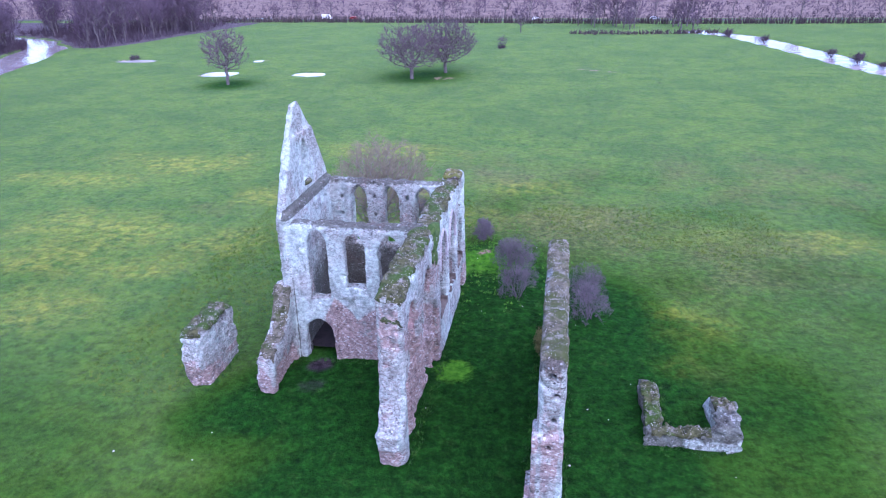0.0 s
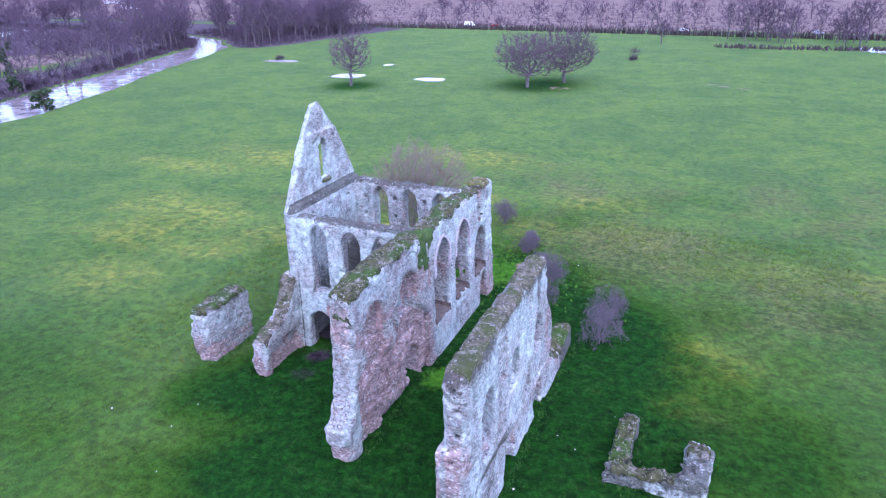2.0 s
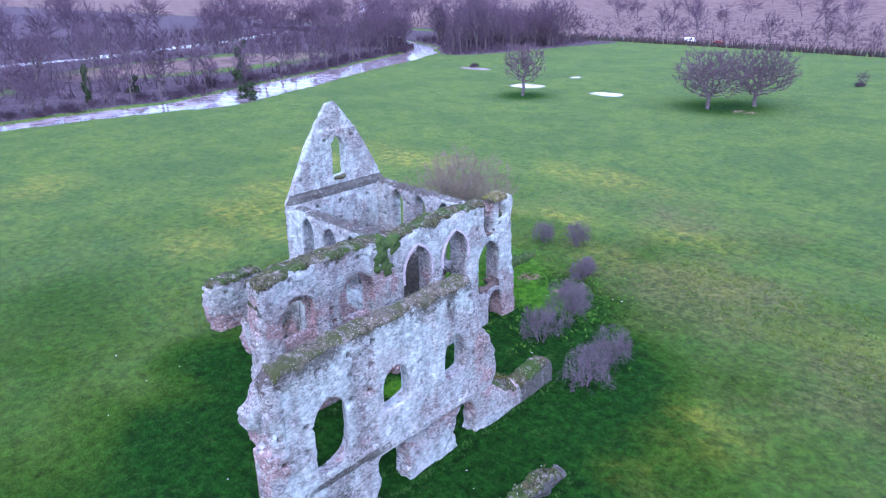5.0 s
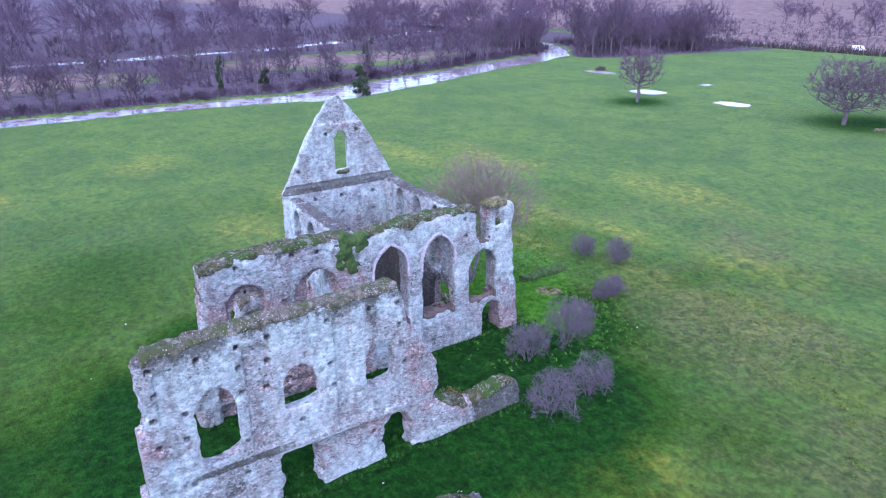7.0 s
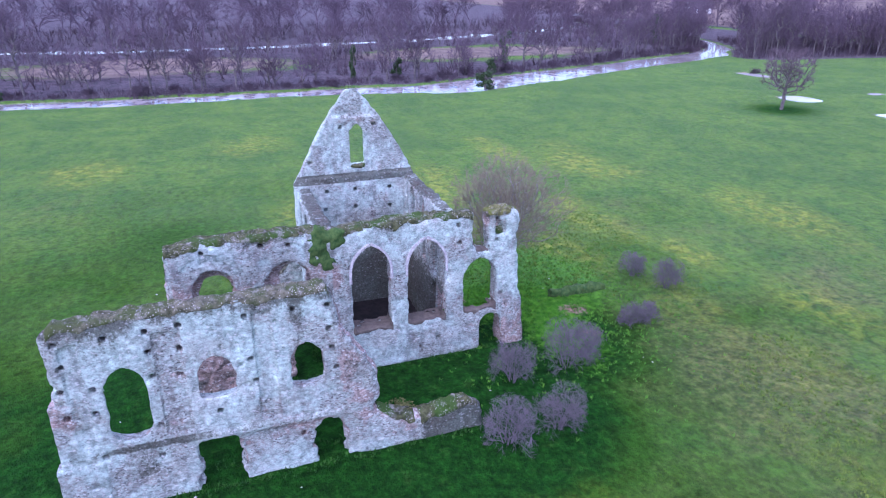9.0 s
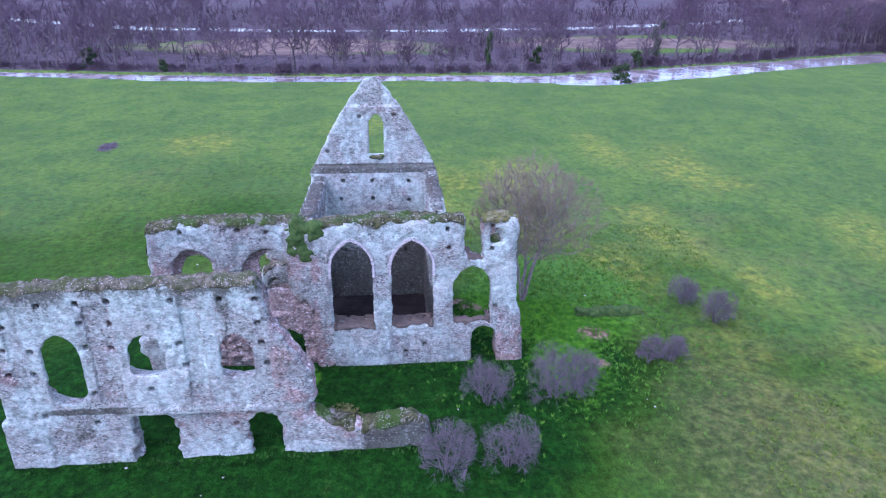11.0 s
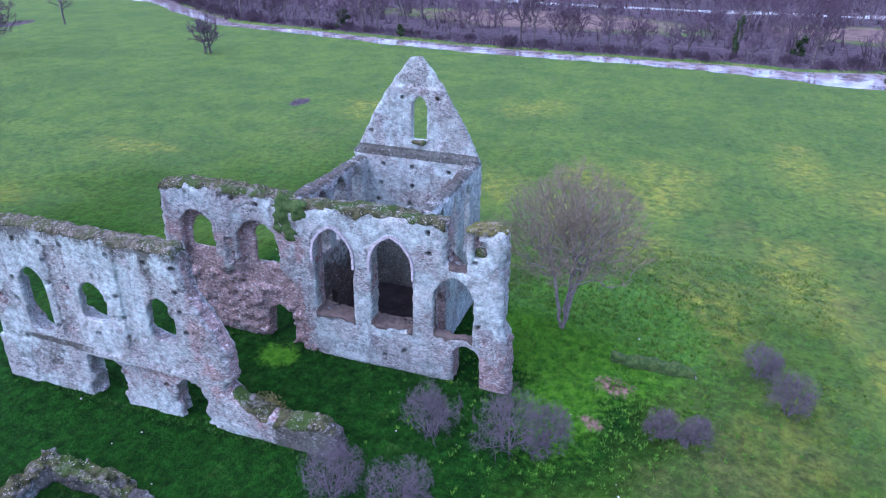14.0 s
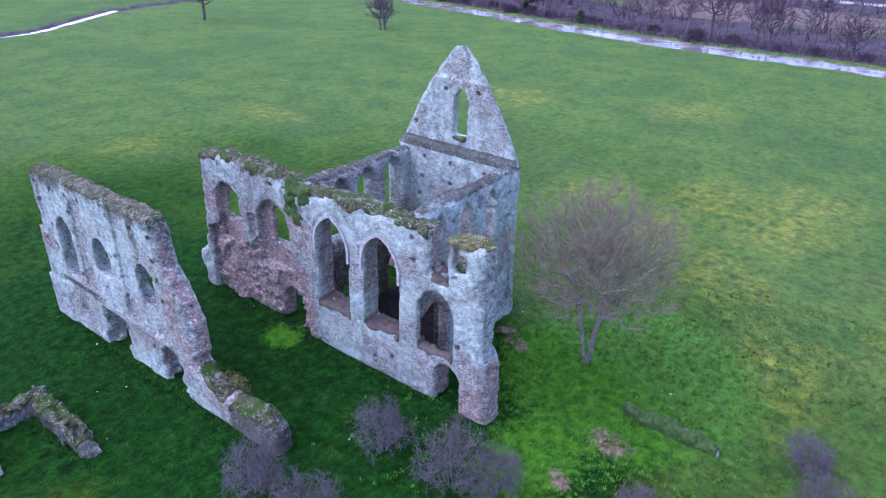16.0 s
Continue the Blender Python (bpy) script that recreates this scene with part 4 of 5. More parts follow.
for key, val in (("lush_dim", lush_dim), ("field", fieldm), ("mud", mudm), ("litter", litter), ("vivid", vivid), ("dry", dry), ("dull", dull)):
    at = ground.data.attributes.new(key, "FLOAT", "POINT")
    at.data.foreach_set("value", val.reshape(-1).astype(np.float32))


def ribbon(name, points, half, z, label):
    """A strip of water along a line."""
    vs, fs = [], []
    p = [Vector((a, b, z)) for a, b in points]
    for k, c in enumerate(p):
        d = (p[min(k + 1, len(p) - 1)] - p[max(k - 1, 0)]).normalized()
        s = Vector((-d.y, d.x, 0)) * half
        vs += [tuple(c + s), tuple(c - s)]
        if k:
            fs.append((2 * k - 2, 2 * k - 1, 2 * k + 1, 2 * k))
    return tagged(mesh_object(name, vs, fs, WATER), label, "water", kind="structure")


ribbon("river", RIVER, 19, -0.5, "slow pale river reflecting the evening sky")
ribbon("backwater", BACKWATER, 9, -0.4, "narrow backwater beyond the river meadow")
ribbon("stream", EAST, 9, -0.5, "bright winding stream at the meadow edge")
ribbon("far_water", [(-192, 352), (-175, 354.5), (-156, 358)], 2.2, 0.15, "bright strip of water before the far hedge")
ribbon("ditch_water", DITCH[:3], 1.1, -0.5, "narrow wet ditch in the meadow")
for px, py, a, b in PUDDLES:
    vs = [(px + 1.3 * a * math.cos(t * math.pi / 8), py + 1.3 * b * math.sin(t * math.pi / 8), -0.2) for t in range(16)]
    tagged(mesh_object("puddle", vs, [tuple(range(16))], PUDDLE), "shallow rain puddle in the grass", "puddle", group="puddles")


# ---- trees and bushes ----
def tube(vs, fs, pts, radii, sides):
    """Adds a tapered tube along the points to lists of vertices and faces."""
    base = len(vs)
    if sides == 3 and len(pts) == 2:
        d = (pts[1] - pts[0]).normalized()
        a = d.cross(Vector((0.31, 0.87, 0.39))).normalized() * radii[0]
        b = d.cross(a)
        vs += [tuple(pts[0] + a), tuple(pts[0] - a * 0.5 + b * 0.87), tuple(pts[0] - a * 0.5 - b * 0.87), tuple(pts[1])]
        fs += [(base, base + 1, base + 3), (base + 1, base + 2, base + 3), (base + 2, base, base + 3)]
        return
    for k, (p, r) in enumerate(zip(pts, radii)):
        d = (pts[min(k + 1, len(pts) - 1)] - pts[max(k - 1, 0)]).normalized()
        a = d.cross(Vector((0.31, 0.87, 0.39))).normalized()
        b = d.cross(a)
        for s in range(sides):
            t = 2 * math.pi * s / sides
            vs.append(tuple(p + (a * math.cos(t) + b * math.sin(t)) * r))
    for k in range(len(pts) - 1):
        for s in range(sides):
            i0, i1 = base + k * sides + s, base + k * sides + (s + 1) % sides
            fs.append((i0, i1, i1 + sides, i0 + sides))


def grow(rng, wood, twigs, start, way, length, radius, depth, spread, lift, twig_r, kids, droop=0.0):
    n = (1, 2, 3, 4)[min(depth, 3)]
    pts, d = [start], way.normalized()
    for k in range(n):
        d = (d + Vector((rng.gauss(0, 0.16), rng.gauss(0, 0.16), rng.gauss(0, 0.10) + lift * (1.0 if depth > 2 else 0.3) - droop * (depth < 2)))).normalized()
        pts.append(pts[-1] + d * (length / n))
    end = max(radius * 0.45, twig_r * 0.6)
    radii = [radius + (end - radius) * k / n for k in range(n + 1)]
    fine = depth <= 1
    tube(*(twigs if fine else wood), pts, radii, 3 if fine else (7 if depth > 3 else 4))
    if depth == 0:
        return
    count = kids[depth]
    for k in range(count):
        low = 0.5 if depth > 4 else 0.35
        f = low + (1 - low) * (k + rng.random()) / count
        j = min(int(f * n), n - 1)
        at = pts[j].lerp(pts[j + 1], f * n - j)
        side = Vector((rng.gauss(0, 1), rng.gauss(0, 1), rng.gauss(0, 0.6)))
        side = (side - d * side.dot(d)).normalized()
        out = (d * (1 - spread * 0.5) + side * spread).normalized()
        grow(rng, wood, twigs, at, out, length * (0.55 + 0.3 * rng.random()), max(radius * (0.52 + 0.15 * rng.random()) * (1.1 - 0.5 * f), twig_r), depth - 1, spread, lift, twig_r, kids, droop)


def tree(name, label, at, seed, height, radius, stems=1, depth=5, spread=0.85, lift=0.06, twig_r=0.02, kids=(0, 4, 4, 4, 4, 4), lean=0.15, trunk_part=0.35, bark=None, twig=None, droop=0.0, category="tree", group="", size=None, crown=(0.0, 0.0)):
    rng = random.Random(seed)
    wood, twigs = ([], []), ([], [])
    for s in range(stems):
        a = 2 * math.pi * (s + rng.random() * 0.6) / max(stems, 1)
        tilt = lean * (0.6 + 0.8 * rng.random()) if stems > 1 else lean * 0.3
        way = Vector((math.cos(a) * tilt, math.sin(a) * tilt, 1))
        off = Vector((math.cos(a), math.sin(a), 0)) * radius * (1.2 if stems > 1 else 0)
        grow(rng, wood, twigs, off + Vector((0, 0, -0.3)), way, height * trunk_part, radius, depth, spread, lift, twig_r, kids, droop)
    if size:
        pts = np.array(wood[0] + twigs[0])
        lo, hi = np.percentile(pts, 1, axis=0), np.percentile(pts, 99, axis=0)
        k = np.array([size[0] / (hi[0] - lo[0]), size[0] / (hi[1] - lo[1]), size[1] / hi[2]])
        mid = (lo + hi) / 2
        for group_v in (wood[0], twigs[0]):
            a = np.array(group_v)
            # pull the crown over the foot, more so with height
            a[:, :2] -= (mid[:2] - np.array(crown)) * np.clip(a[:, 2:3] / hi[2], 0, 1)
            a = a * k
            # keep the twigs within a rounded crown
            half = np.array([size[0] / 2, size[0] / 2, size[1] * 0.44])
            c = np.array([crown[0], crown[1], size[1] * 0.56])
            q = np.sqrt((((a - c) / half) ** 2).sum(1, keepdims=True))
            pull = np.where((q > 1) & (a[:, 2:3] > size[1] * 0.3), np.maximum(q, 1) ** -0.75, 1.0)
            group_v[:] = (c + (a - c) * pull).tolist()
    ob = empty(name, at)
    mesh_object("trunk", wood[0], wood[1], bark or BARK, ob, smooth=True)
    mesh_object("crown", twigs[0], twigs[1], twig or TWIG, ob)
    return tagged(ob, label, category, group)


def crown_tree(name, label, at, seed, height, half, low, count, twig, bark, stems=1, lean=0.15, twigs=4, twig_len=0.8, tip=0.012, offset=(0.0, 0.0), bend=0.35, bushy=0.6, group=""):
    """A bare tree whose limbs reach out to fill a rounded crown from its low edge to its top."""
    rng_c = np.random.RandomState(seed)
    mid, tall = (low + height) / 2, (height - low) / 2
    way = rng_c.normal(size=(count, 3))
    way /= np.linalg.norm(way, axis=1)[:, None]
    reach = rng_c.rand(count, 1) ** bushy * (0.84 + 0.16 * np.sin(way[:, :1] * 5 + seed) * np.cos(way[:, 1:2] * 4))
    goal = way * reach * np.array([half, half, tall]) + np.array([offset[0], offset[1], mid])
    foot = goal[:, 2] < low + 0.5 * tall
    goal[foot, :2] = np.array(offset) + (goal[foot, :2] - np.array(offset)) * 0.9
    nodes, parent, run = [], [], []
    for k in range(stems):
        a = 2 * math.pi * (k + 0.4) / stems
        side = np.array([math.cos(a), math.sin(a), 0.0]) if stems > 1 else np.zeros(3)
        top = low + 0.35 * tall
        for q in range(6):
            f = q / 5
            p = side * (0.12 + lean * top * f ** 1.3) + np.array([offset[0] * f * 0.4, offset[1] * f * 0.4, -0.3 + (top + 0.3) * f]) + rng_c.normal(size=3) * np.array([0.05, 0.05, 0]) * (q > 0)
            parent.append(len(nodes) - 1 if q else -1)
            run.append((run[-1] + (top + 0.3) / 5) if q else 0.0)
            nodes.append(p)
    root = np.array([0, 0, low * 0.6])
    fixed = len(nodes)
    cloud = np.zeros((fixed + count, 3))
    cloud[:fixed] = nodes
    path = np.zeros(fixed + count)
    path[:fixed] = run
    for p in goal[np.argsort(np.linalg.norm(goal - root, axis=1))]:
        n = len(nodes)
        cost = np.linalg.norm(cloud[:n] - p, axis=1) + bend * path[:n] + 1.5 * np.maximum(cloud[:n, 2] - p[2], 0)
        q = int(np.argmin(cost))
        parent.append(q)
        cloud[n] = p
        path[n] = path[q] + np.linalg.norm(cloud[q] - p)
        nodes.append(p)
    n = len(nodes)
    area = np.full(n, tip ** 2.7)
    for k in range(n - 1, -1, -1):
        if parent[k] >= 0:
            area[parent[k]] += area[k]
    size = area ** (1 / 2.7)
    wood, fine = ([], []), ([], [])
    pos = [Vector(c) for c in cloud.tolist()]
    for k in range(n):
        q = parent[k]
        if q < 0:
            continue
        r0, r1 = min(size[q], size[k] * 1.35), size[k]
        span = (pos[k] - pos[q]).length
        bow = Vector((rng_c.normal(0, 0.07) * span, rng_c.normal(0, 0.07) * span, (-0.03 if k >= fixed else 0) * span))
        thick = size[k] > tip * 2.2
        tube(*(wood if thick else fine), [pos[q], pos[q].lerp(pos[k], 0.5) + bow, pos[k]], [r0, (r0 + r1) / 2, r1], 7 if size[k] > tip * 9 else (4 if thick else 3))
        if not thick:
            out = (pos[k] - Vector((offset[0], offset[1], mid - 0.4 * tall))).normalized()
            for j in range(twigs):
                d = (out * 0.8 + Vector(rng_c.normal(size=3).tolist()) * 0.75 + Vector((0, 0, 0.25))).normalized()
                start = pos[q].lerp(pos[k], 0.3 + 0.7 * rng_c.rand())
                tube(*fine, [start, start + d * twig_len * (0.5 + 0.8 * rng_c.rand())], [tip * 0.8, 0], 3)
    ob = empty(name, at)
    mesh_object("trunk", wood[0], wood[1], bark, ob, smooth=True)
    mesh_object("crown", fine[0], fine[1], twig, ob)
    return tagged(ob, label, "tree", group)


crown_tree("bare_tree", "bare several-stemmed winter tree beside the church ruin", (-19.1, 64.2, 0), 9, 14.6, 6.6, 4.0, 2300, TREE_TWIG, PALE_BARK, stems=3, lean=0.2, twigs=9, twig_len=0.75, tip=0.0125, offset=(0.9, 0.3), bend=0.42, bushy=0.5)
for k, (x, y, h) in enumerate([(-3.4, 58.7, 3.9), (-3.9, 63.6, 4.5), (3.3, 55.3, 3.7), (3.0, 59.2, 3.8), (-17.6, 79.0, 2.9), (-13.8, 80.5, 3.4), (-8.3, 72.6, 2.4), (-4.8, 65.8, 3.3), (-8.5, 74.7, 2.0)]):
    tree("thorn_bush", "grey-purple leafless thorn bush on rough grass", (x, y, 0), 40 + k, h, 0.04, stems=7, depth=4, spread=0.75, lift=0.06, twig_r=0.007, kids=(0, 6, 5, 4, 3), lean=0.5, trunk_part=0.36, size=(h * 1.0, h * 0.95), bark=THORN, twig=THORN, category="bush", group="thorn bushes")
oak = crown_tree("oak_tree", "spreading bare oak standing alone in the meadow", (-87, 167, 0), 11, 15.5, 7.8, 2.8, 520, OAK_TWIG, BARK, twigs=7, twig_len=1.2, tip=0.04, bend=0.2, bushy=0.55)
oak2 = crown_tree("oak_tree", "broad bare oak in a pair on the meadow", (-40.5, 180, 0), 23, 15.5, 11.2, 1.3, 900, OAK_TWIG, BARK, twigs=8, twig_len=1.3, tip=0.04, bend=0.2, bushy=0.5)
copy_thing(oak2, pose(-33, 190, 0, 0, 0, 130))

# river trees: a few grown once, then planted along the banks and in the far woods
kinds = []
for k, (h, sp) in enumerate([(19, 0.50), (16, 0.6), (23, 0.42), (10, 0.7)]):
    kinds.append(crown_tree("alder_tree", "leafless purple-grey tree on the river bank", (-163, 30 + 9 * k, -0.4), 60 + k, h, h * sp * 0.66, h * 0.14, 150, TWIG, BARK, twigs=8, twig_len=h * 0.085, tip=0.042, bend=0.3, bushy=0.6, group="river trees"))
scrub = tree("riverside_bush", "low leafless purple scrub on the river bank", (-162, 70, -0.3), 77, 3.4, 0.06, stems=7, depth=3, spread=0.9, lift=0.04, twig_r=0.035, kids=(0, 4, 4, 5), lean=0.7, trunk_part=0.45, bark=SCRUB, twig=SCRUB, category="bush", group="bank scrub")
rng = random.Random(3)


def clear(x, y):
    """Whether a place lies clear of the river's water, on its far side."""
    return float(line_distance(np.array([x]), np.array([y]), RIVER)[0]) > river_half(y) + 3 and x < np.interp(y, [p[1] for p in RIVER], [p[0] for p in RIVER])


def plant(x, y, kind=None, scale=None, z=-0.3):
    src = kinds[rng.randrange(4) if kind is None else kind]
    s = scale or 0.8 + 0.4 * rng.random()
    ob = copy_thing(src, pose(x, y, z, 0, 0, rng.random() * 360) @ Matrix.Diagonal((s, s, s, 1)))
    return ob


def along(points, t):
    """The place at the share t of a line's length."""
    p = [Vector((a, b, 0)) for a, b in points]
    total = sum((b - a).length for a, b in zip(p, p[1:]))
    t *= total
    for a, b in zip(p, p[1:]):
        if t <= (b - a).length:
            return a.lerp(b, t / (b - a).length)
        t -= (b - a).length
    return p[-1]


far_spots = []
for k in range(90):
    p = along(RIVER, (k + rng.random()) / 90)
    plant(p.x - river_half(p.y) - 3 - rng.random() * 7, p.y, scale=0.75 + 0.45 * rng.random())
for k in range(90):
    p = along(RIVER, (k + rng.random()) / 90)
    s = 0.7 + rng.random()
    copy_thing(scrub, pose(p.x - river_half(p.y) - 2 - rng.random() * 7, p.y, -0.3, 0, 0, rng.random() * 360) @ Matrix.Diagonal((s, s, s, 1)))
for k in range(120):
    x, y = -185 - rng.random() * 100, -180 + 480 * (k + rng.random()) / 120
    if clear(x, y) and math.hypot((x + 232) / 26, (y - 150) / 42) > 1 and math.hypot((x + 225) / 22, (y - 20) / 45) > 1:
        plant(x, y)
for k in range(120):
    far_spots.append((-303 - rng.random() * 130, -200 + 640 * (k + rng.random()) / 120, -0.3, 0.9 + 0.5 * rng.random()))
for k in range(130):
    x, y = -245 + 82 * rng.random(), 236 + 96 * rng.random()
    if float(line_distance(np.array([x]), np.array([y]), RIVER)[0]) > river_half(y) + 4 and x < -176 + 0.2 * (y - 236):
        plant(x, y, scale=0.8 + 0.4 * rng.random())
for k in range(34):
    plant(-160 + 420 * (k + rng.random()) / 34, 352 + 14 * rng.random() ** 2, scale=0.5 + 0.6 * rng.random())
for k in range(16):
    plant(0 + 55 * rng.random(), 298 + 25 * rng.random())
for k in range(60):
    far_spots.append((-500 + 900 * rng.random(), 390 + 240 * rng.random(), -0.3, 0.6 + 0.4 * rng.random()))
    far_spots.append((-500 + 900 * rng.random(), 640 + 260 * rng.random(), 8, 1.0 + 0.5 * rng.random()))
for x, y, kd, s in ((-114, -42, 3, 1.0), (-115.2, -41.4, 3, 1.1), (-140, -114, 0, 1.0), (-19, 293, 1, 0.8), (-22, 243, 3, 0.5)):
    plant(x, y, kd, s)
copy_thing(oak, pose(-92, -85, 0, 0, 0, 70))
for x, y, s in ((69, 263, 1.2), (83, 216, 1.4), (80, 229, 1.1), (86, 207, 0.8), (60, 279, 1.5), (-22, 242, 0.8), (-141, 209, 0.9)):
    copy_thing(scrub, pose(x, y, -0.3, 0, 0, 40 * s) @ Matrix.Diagonal((s, s, s, 1)))


def far_woods():
    """The woods beyond the backwater and on the skyline, as one sheet of bare crowns."""
    vs, fs, count = [], [], 0
    shapes = []
    for k, h in enumerate((19, 16, 23)):
        rng_f = random.Random(90 + k)
        for j in range(2):
            shapes.append([[], []])
        grow(rng_f, shapes[-2], shapes[-1], Vector((0, 0, -0.3)), Vector((0.03, 0.02, 1)), h * 0.5, 0.3, 4, 0.5, 0.07, 0.07, (0, 3, 4, 5, 6))
    shapes = [(np.array(co), polys) for co, polys in shapes]
    for x, y, z, s in far_spots:
        k = rng.randrange(3)
        a = rng.random() * 6.28
        turn = np.array([[math.cos(a), -math.sin(a), 0], [math.sin(a), math.cos(a), 0], [0, 0, 1]])
        for co, polys in shapes[2 * k:2 * k + 2]:
            vs += (co @ turn.T * s + np.array([x, y, z])).tolist()
            fs += [tuple(i + count for i in p) for p in polys]
            count += len(co)
    return tagged(mesh_object("far_woods", vs, fs, TWIG), "bare purple winter woods in the distance", "woods", kind="stuff")


far_woods()


def undergrowth():
    """Bare scrub under the woods and along the far bank, too dense to count."""
    rng2 = random.Random(12)
    vs, fs = [], []
    spots = []
    for k in range(2600):
        p = along(RIVER, rng2.random())
        spots.append((p.x - river_half(p.y) - 1.5 - 12 * rng2.random() ** 1.5, p.y, 0.8 + 1.6 * rng2.random()))
    for k in range(3800):
        x, y = -180 - 250 * rng2.random(), -190 + 620 * rng2.random()
        if clear(x, y) and math.hypot((x + 232) / 30, (y - 150) / 46) > 1 and math.hypot((x + 225) / 25, (y - 20) / 50) > 1 and y < 335 and abs(x + 292) > 9:
            spots.append((x, y, 2.0 + 4.5 * rng2.random()))
    for k in range(1300):
        x, y = -245 + 82 * rng2.random(), 236 + 96 * rng2.random()
        if float(line_distance(np.array([x]), np.array([y]), RIVER)[0]) > river_half(y) + 3 and x < -174 + 0.2 * (y - 236):
            spots.append((x, y, 2.0 + 3.0 * rng2.random()))
    for k in range(5000):
        spots.append((-420 + 760 * rng2.random(), 358 + 200 * rng2.random() ** 1.7, 0.8 + 2.2 * rng2.random() ** 2))
    for x, y, h in spots:
        for j in range(4):
            top = Vector((x + rng2.gauss(0, 0.3 * h), y + rng2.gauss(0, 0.3 * h), h * (0.6 + 0.5 * rng2.random())))
            tube(vs, fs, [Vector((x + rng2.gauss(0, 0.5), y + rng2.gauss(0, 0.5), -0.4)), top], [0.08 + 0.016 * h, 0], 3)
    return tagged(mesh_object("undergrowth", vs, fs, SCRUB), "dense leafless purple scrub below the river woods", "scrub", kind="stuff")


undergrowth()


# ---- ivy, hedges and the far road ----
def leaf_clumps(rng, spots, size, count):
    """Many small leaf flakes round the given spots: vertices and faces."""
    vs, fs = [], []
    for k in range(count):
        c, r = spots[k % len(spots)]
        d = Vector((rng.gauss(0, 1), rng.gauss(0, 1), rng.gauss(0, 1))).normalized()
        p = c + Vector((d.x * r.x, d.y * r.y, d.z * r.z)) * (0.55 + 0.5 * rng.random())
        a = Vector((rng.gauss(0, 1), rng.gauss(0, 1), rng.gauss(0, 1))).normalized()
        b = d.cross(a).normalized()
        s = size * (0.6 + 0.8 * rng.random())
        k0 = len(vs)
        vs += [tuple(p + a * s), tuple(p + b * s * 0.7), tuple(p - a * s), tuple(p - b * s * 0.7 + d * s * 0.4)]
        fs += [(k0, k0 + 1, k0 + 2), (k0, k0 + 2, k0 + 3)]
    return vs, fs


def ivy_tree(x, y, height, wide, seed):
    rng2 = random.Random(seed)
    ob = empty("ivy_tree", (x, y, -0.3))
    vs, fs = [], []
    tube(vs, fs, [Vector((0, 0, 0)), Vector((0.2, 0.1, height * 0.5)), Vector((0, 0.3, height * 0.95))], [0.35, 0.25, 0.1], 6)
    for k in range(9):
        a = rng2.random() * 6.28
        z = height * (0.4 + 0.5 * rng2.random())
        tube(vs, fs, [Vector((0, 0.1, z)), Vector((math.cos(a) * wide * 0.6, math.sin(a) * wide * 0.6, z + 0.12 * height)), Vector((math.cos(a) * wide, math.sin(a) * wide, z + 0.3 * height))], [0.12, 0.07, 0.03], 4)
    mesh_object("trunk", vs, fs, BARK, ob)
    spots = [(Vector((rng2.gauss(0, wide * 0.3), rng2.gauss(0, wide * 0.3), height * (0.12 + 0.75 * k / 7))), Vector((wide * 0.55, wide * 0.55, height * 0.12))) for k in range(8)]
    vs, fs = leaf_clumps(rng2, spots, 0.28, 900)
    mesh_object("ivy", vs, fs, IVY, ob, "dark evergreen ivy leaves")
    return tagged(ob, "ivy-clad dark green tree at the water's edge", "tree", "ivy trees")


for k, (x, y, h, wd) in enumerate([(-139.8, 113.5, 5.5, 2.6), (-178, 98.5, 5.5, 1.6), (-168, 82.5, 11, 1.2), (-190, 142, 12, 2.0), (-173, -35, 6, 2.2), (-164, -10.5, 3.5, 1.6), (-240, 241, 14, 3.0), (-169, 128, 5, 2.0)]):
    ivy_tree(x, y, h, wd, 300 + k)


def hedge(points, height, half, seed, label):
    """A rough twiggy hedge along a line: a ragged core with sticks."""
    rng2 = random.Random(seed)
    vs, fs = [], []
    p = [Vector((a, b, -0.2)) for a, b in points]
    for a, b in zip(p, p[1:]):
        n = int((b - a).length / 0.25)
        for k in range(n):
            c = a.lerp(b, (k + rng2.random()) / n) + Vector((rng2.gauss(0, half * 0.5), rng2.gauss(0, half * 0.5), 0))
            top = c + Vector((rng2.gauss(0, 0.5), rng2.gauss(0, 0.5), height * (0.6 + 0.55 * rng2.random())))
            tube(vs, fs, [c, c.lerp(top, 0.6) + Vector((rng2.gauss(0, 0.3), rng2.gauss(0, 0.3), 0)), top], [0.28, 0.22, 0.06], 3)
    return tagged(mesh_object("hedge", vs, fs, HEDGE), label, "hedge", kind="stuff")


hedge([(-215, 338), (-120, 337), (-20, 331), (60, 327), (140, 330), (260, 338)], 3.2, 1.6, 8, "dark clipped winter hedge along the road")
hedge([(2, 287), (20, 286), (42, 288), (58, 292)], 1.8, 2.0, 9, "dark scrub along the field ditch")
road = tagged(mesh_object("road", [(-600, 352, 0.25), (-600, 346, 0.25), (-120, 346, 0.25), (-120, 352, 0.25), (-20, 340, 0.25), (-20, 346, 0.25), (400, 342, 0.25), (400, 348, 0.25)], [(0, 1, 2, 3), (3, 2, 4, 5), (5, 4, 6, 7)], plain_material("asphalt", (0.05, 0.05, 0.052), 0.9, (0.065, 0.063, 0.06), 0.8)), "distant grey asphalt lane behind the hedge", "road", kind="structure")

WHITE = plain_material("white_paint", (0.80, 0.80, 0.80), 0.35, (0.74, 0.74, 0.74))
GLASS = plain_material("dark_glass", (0.03, 0.035, 0.04), 0.1)
RUBBER = plain_material("tyre_rubber", (0.03, 0.03, 0.03), 0.9)
RED = plain_material("red_paint", (0.45, 0.03, 0.03), 0.35)
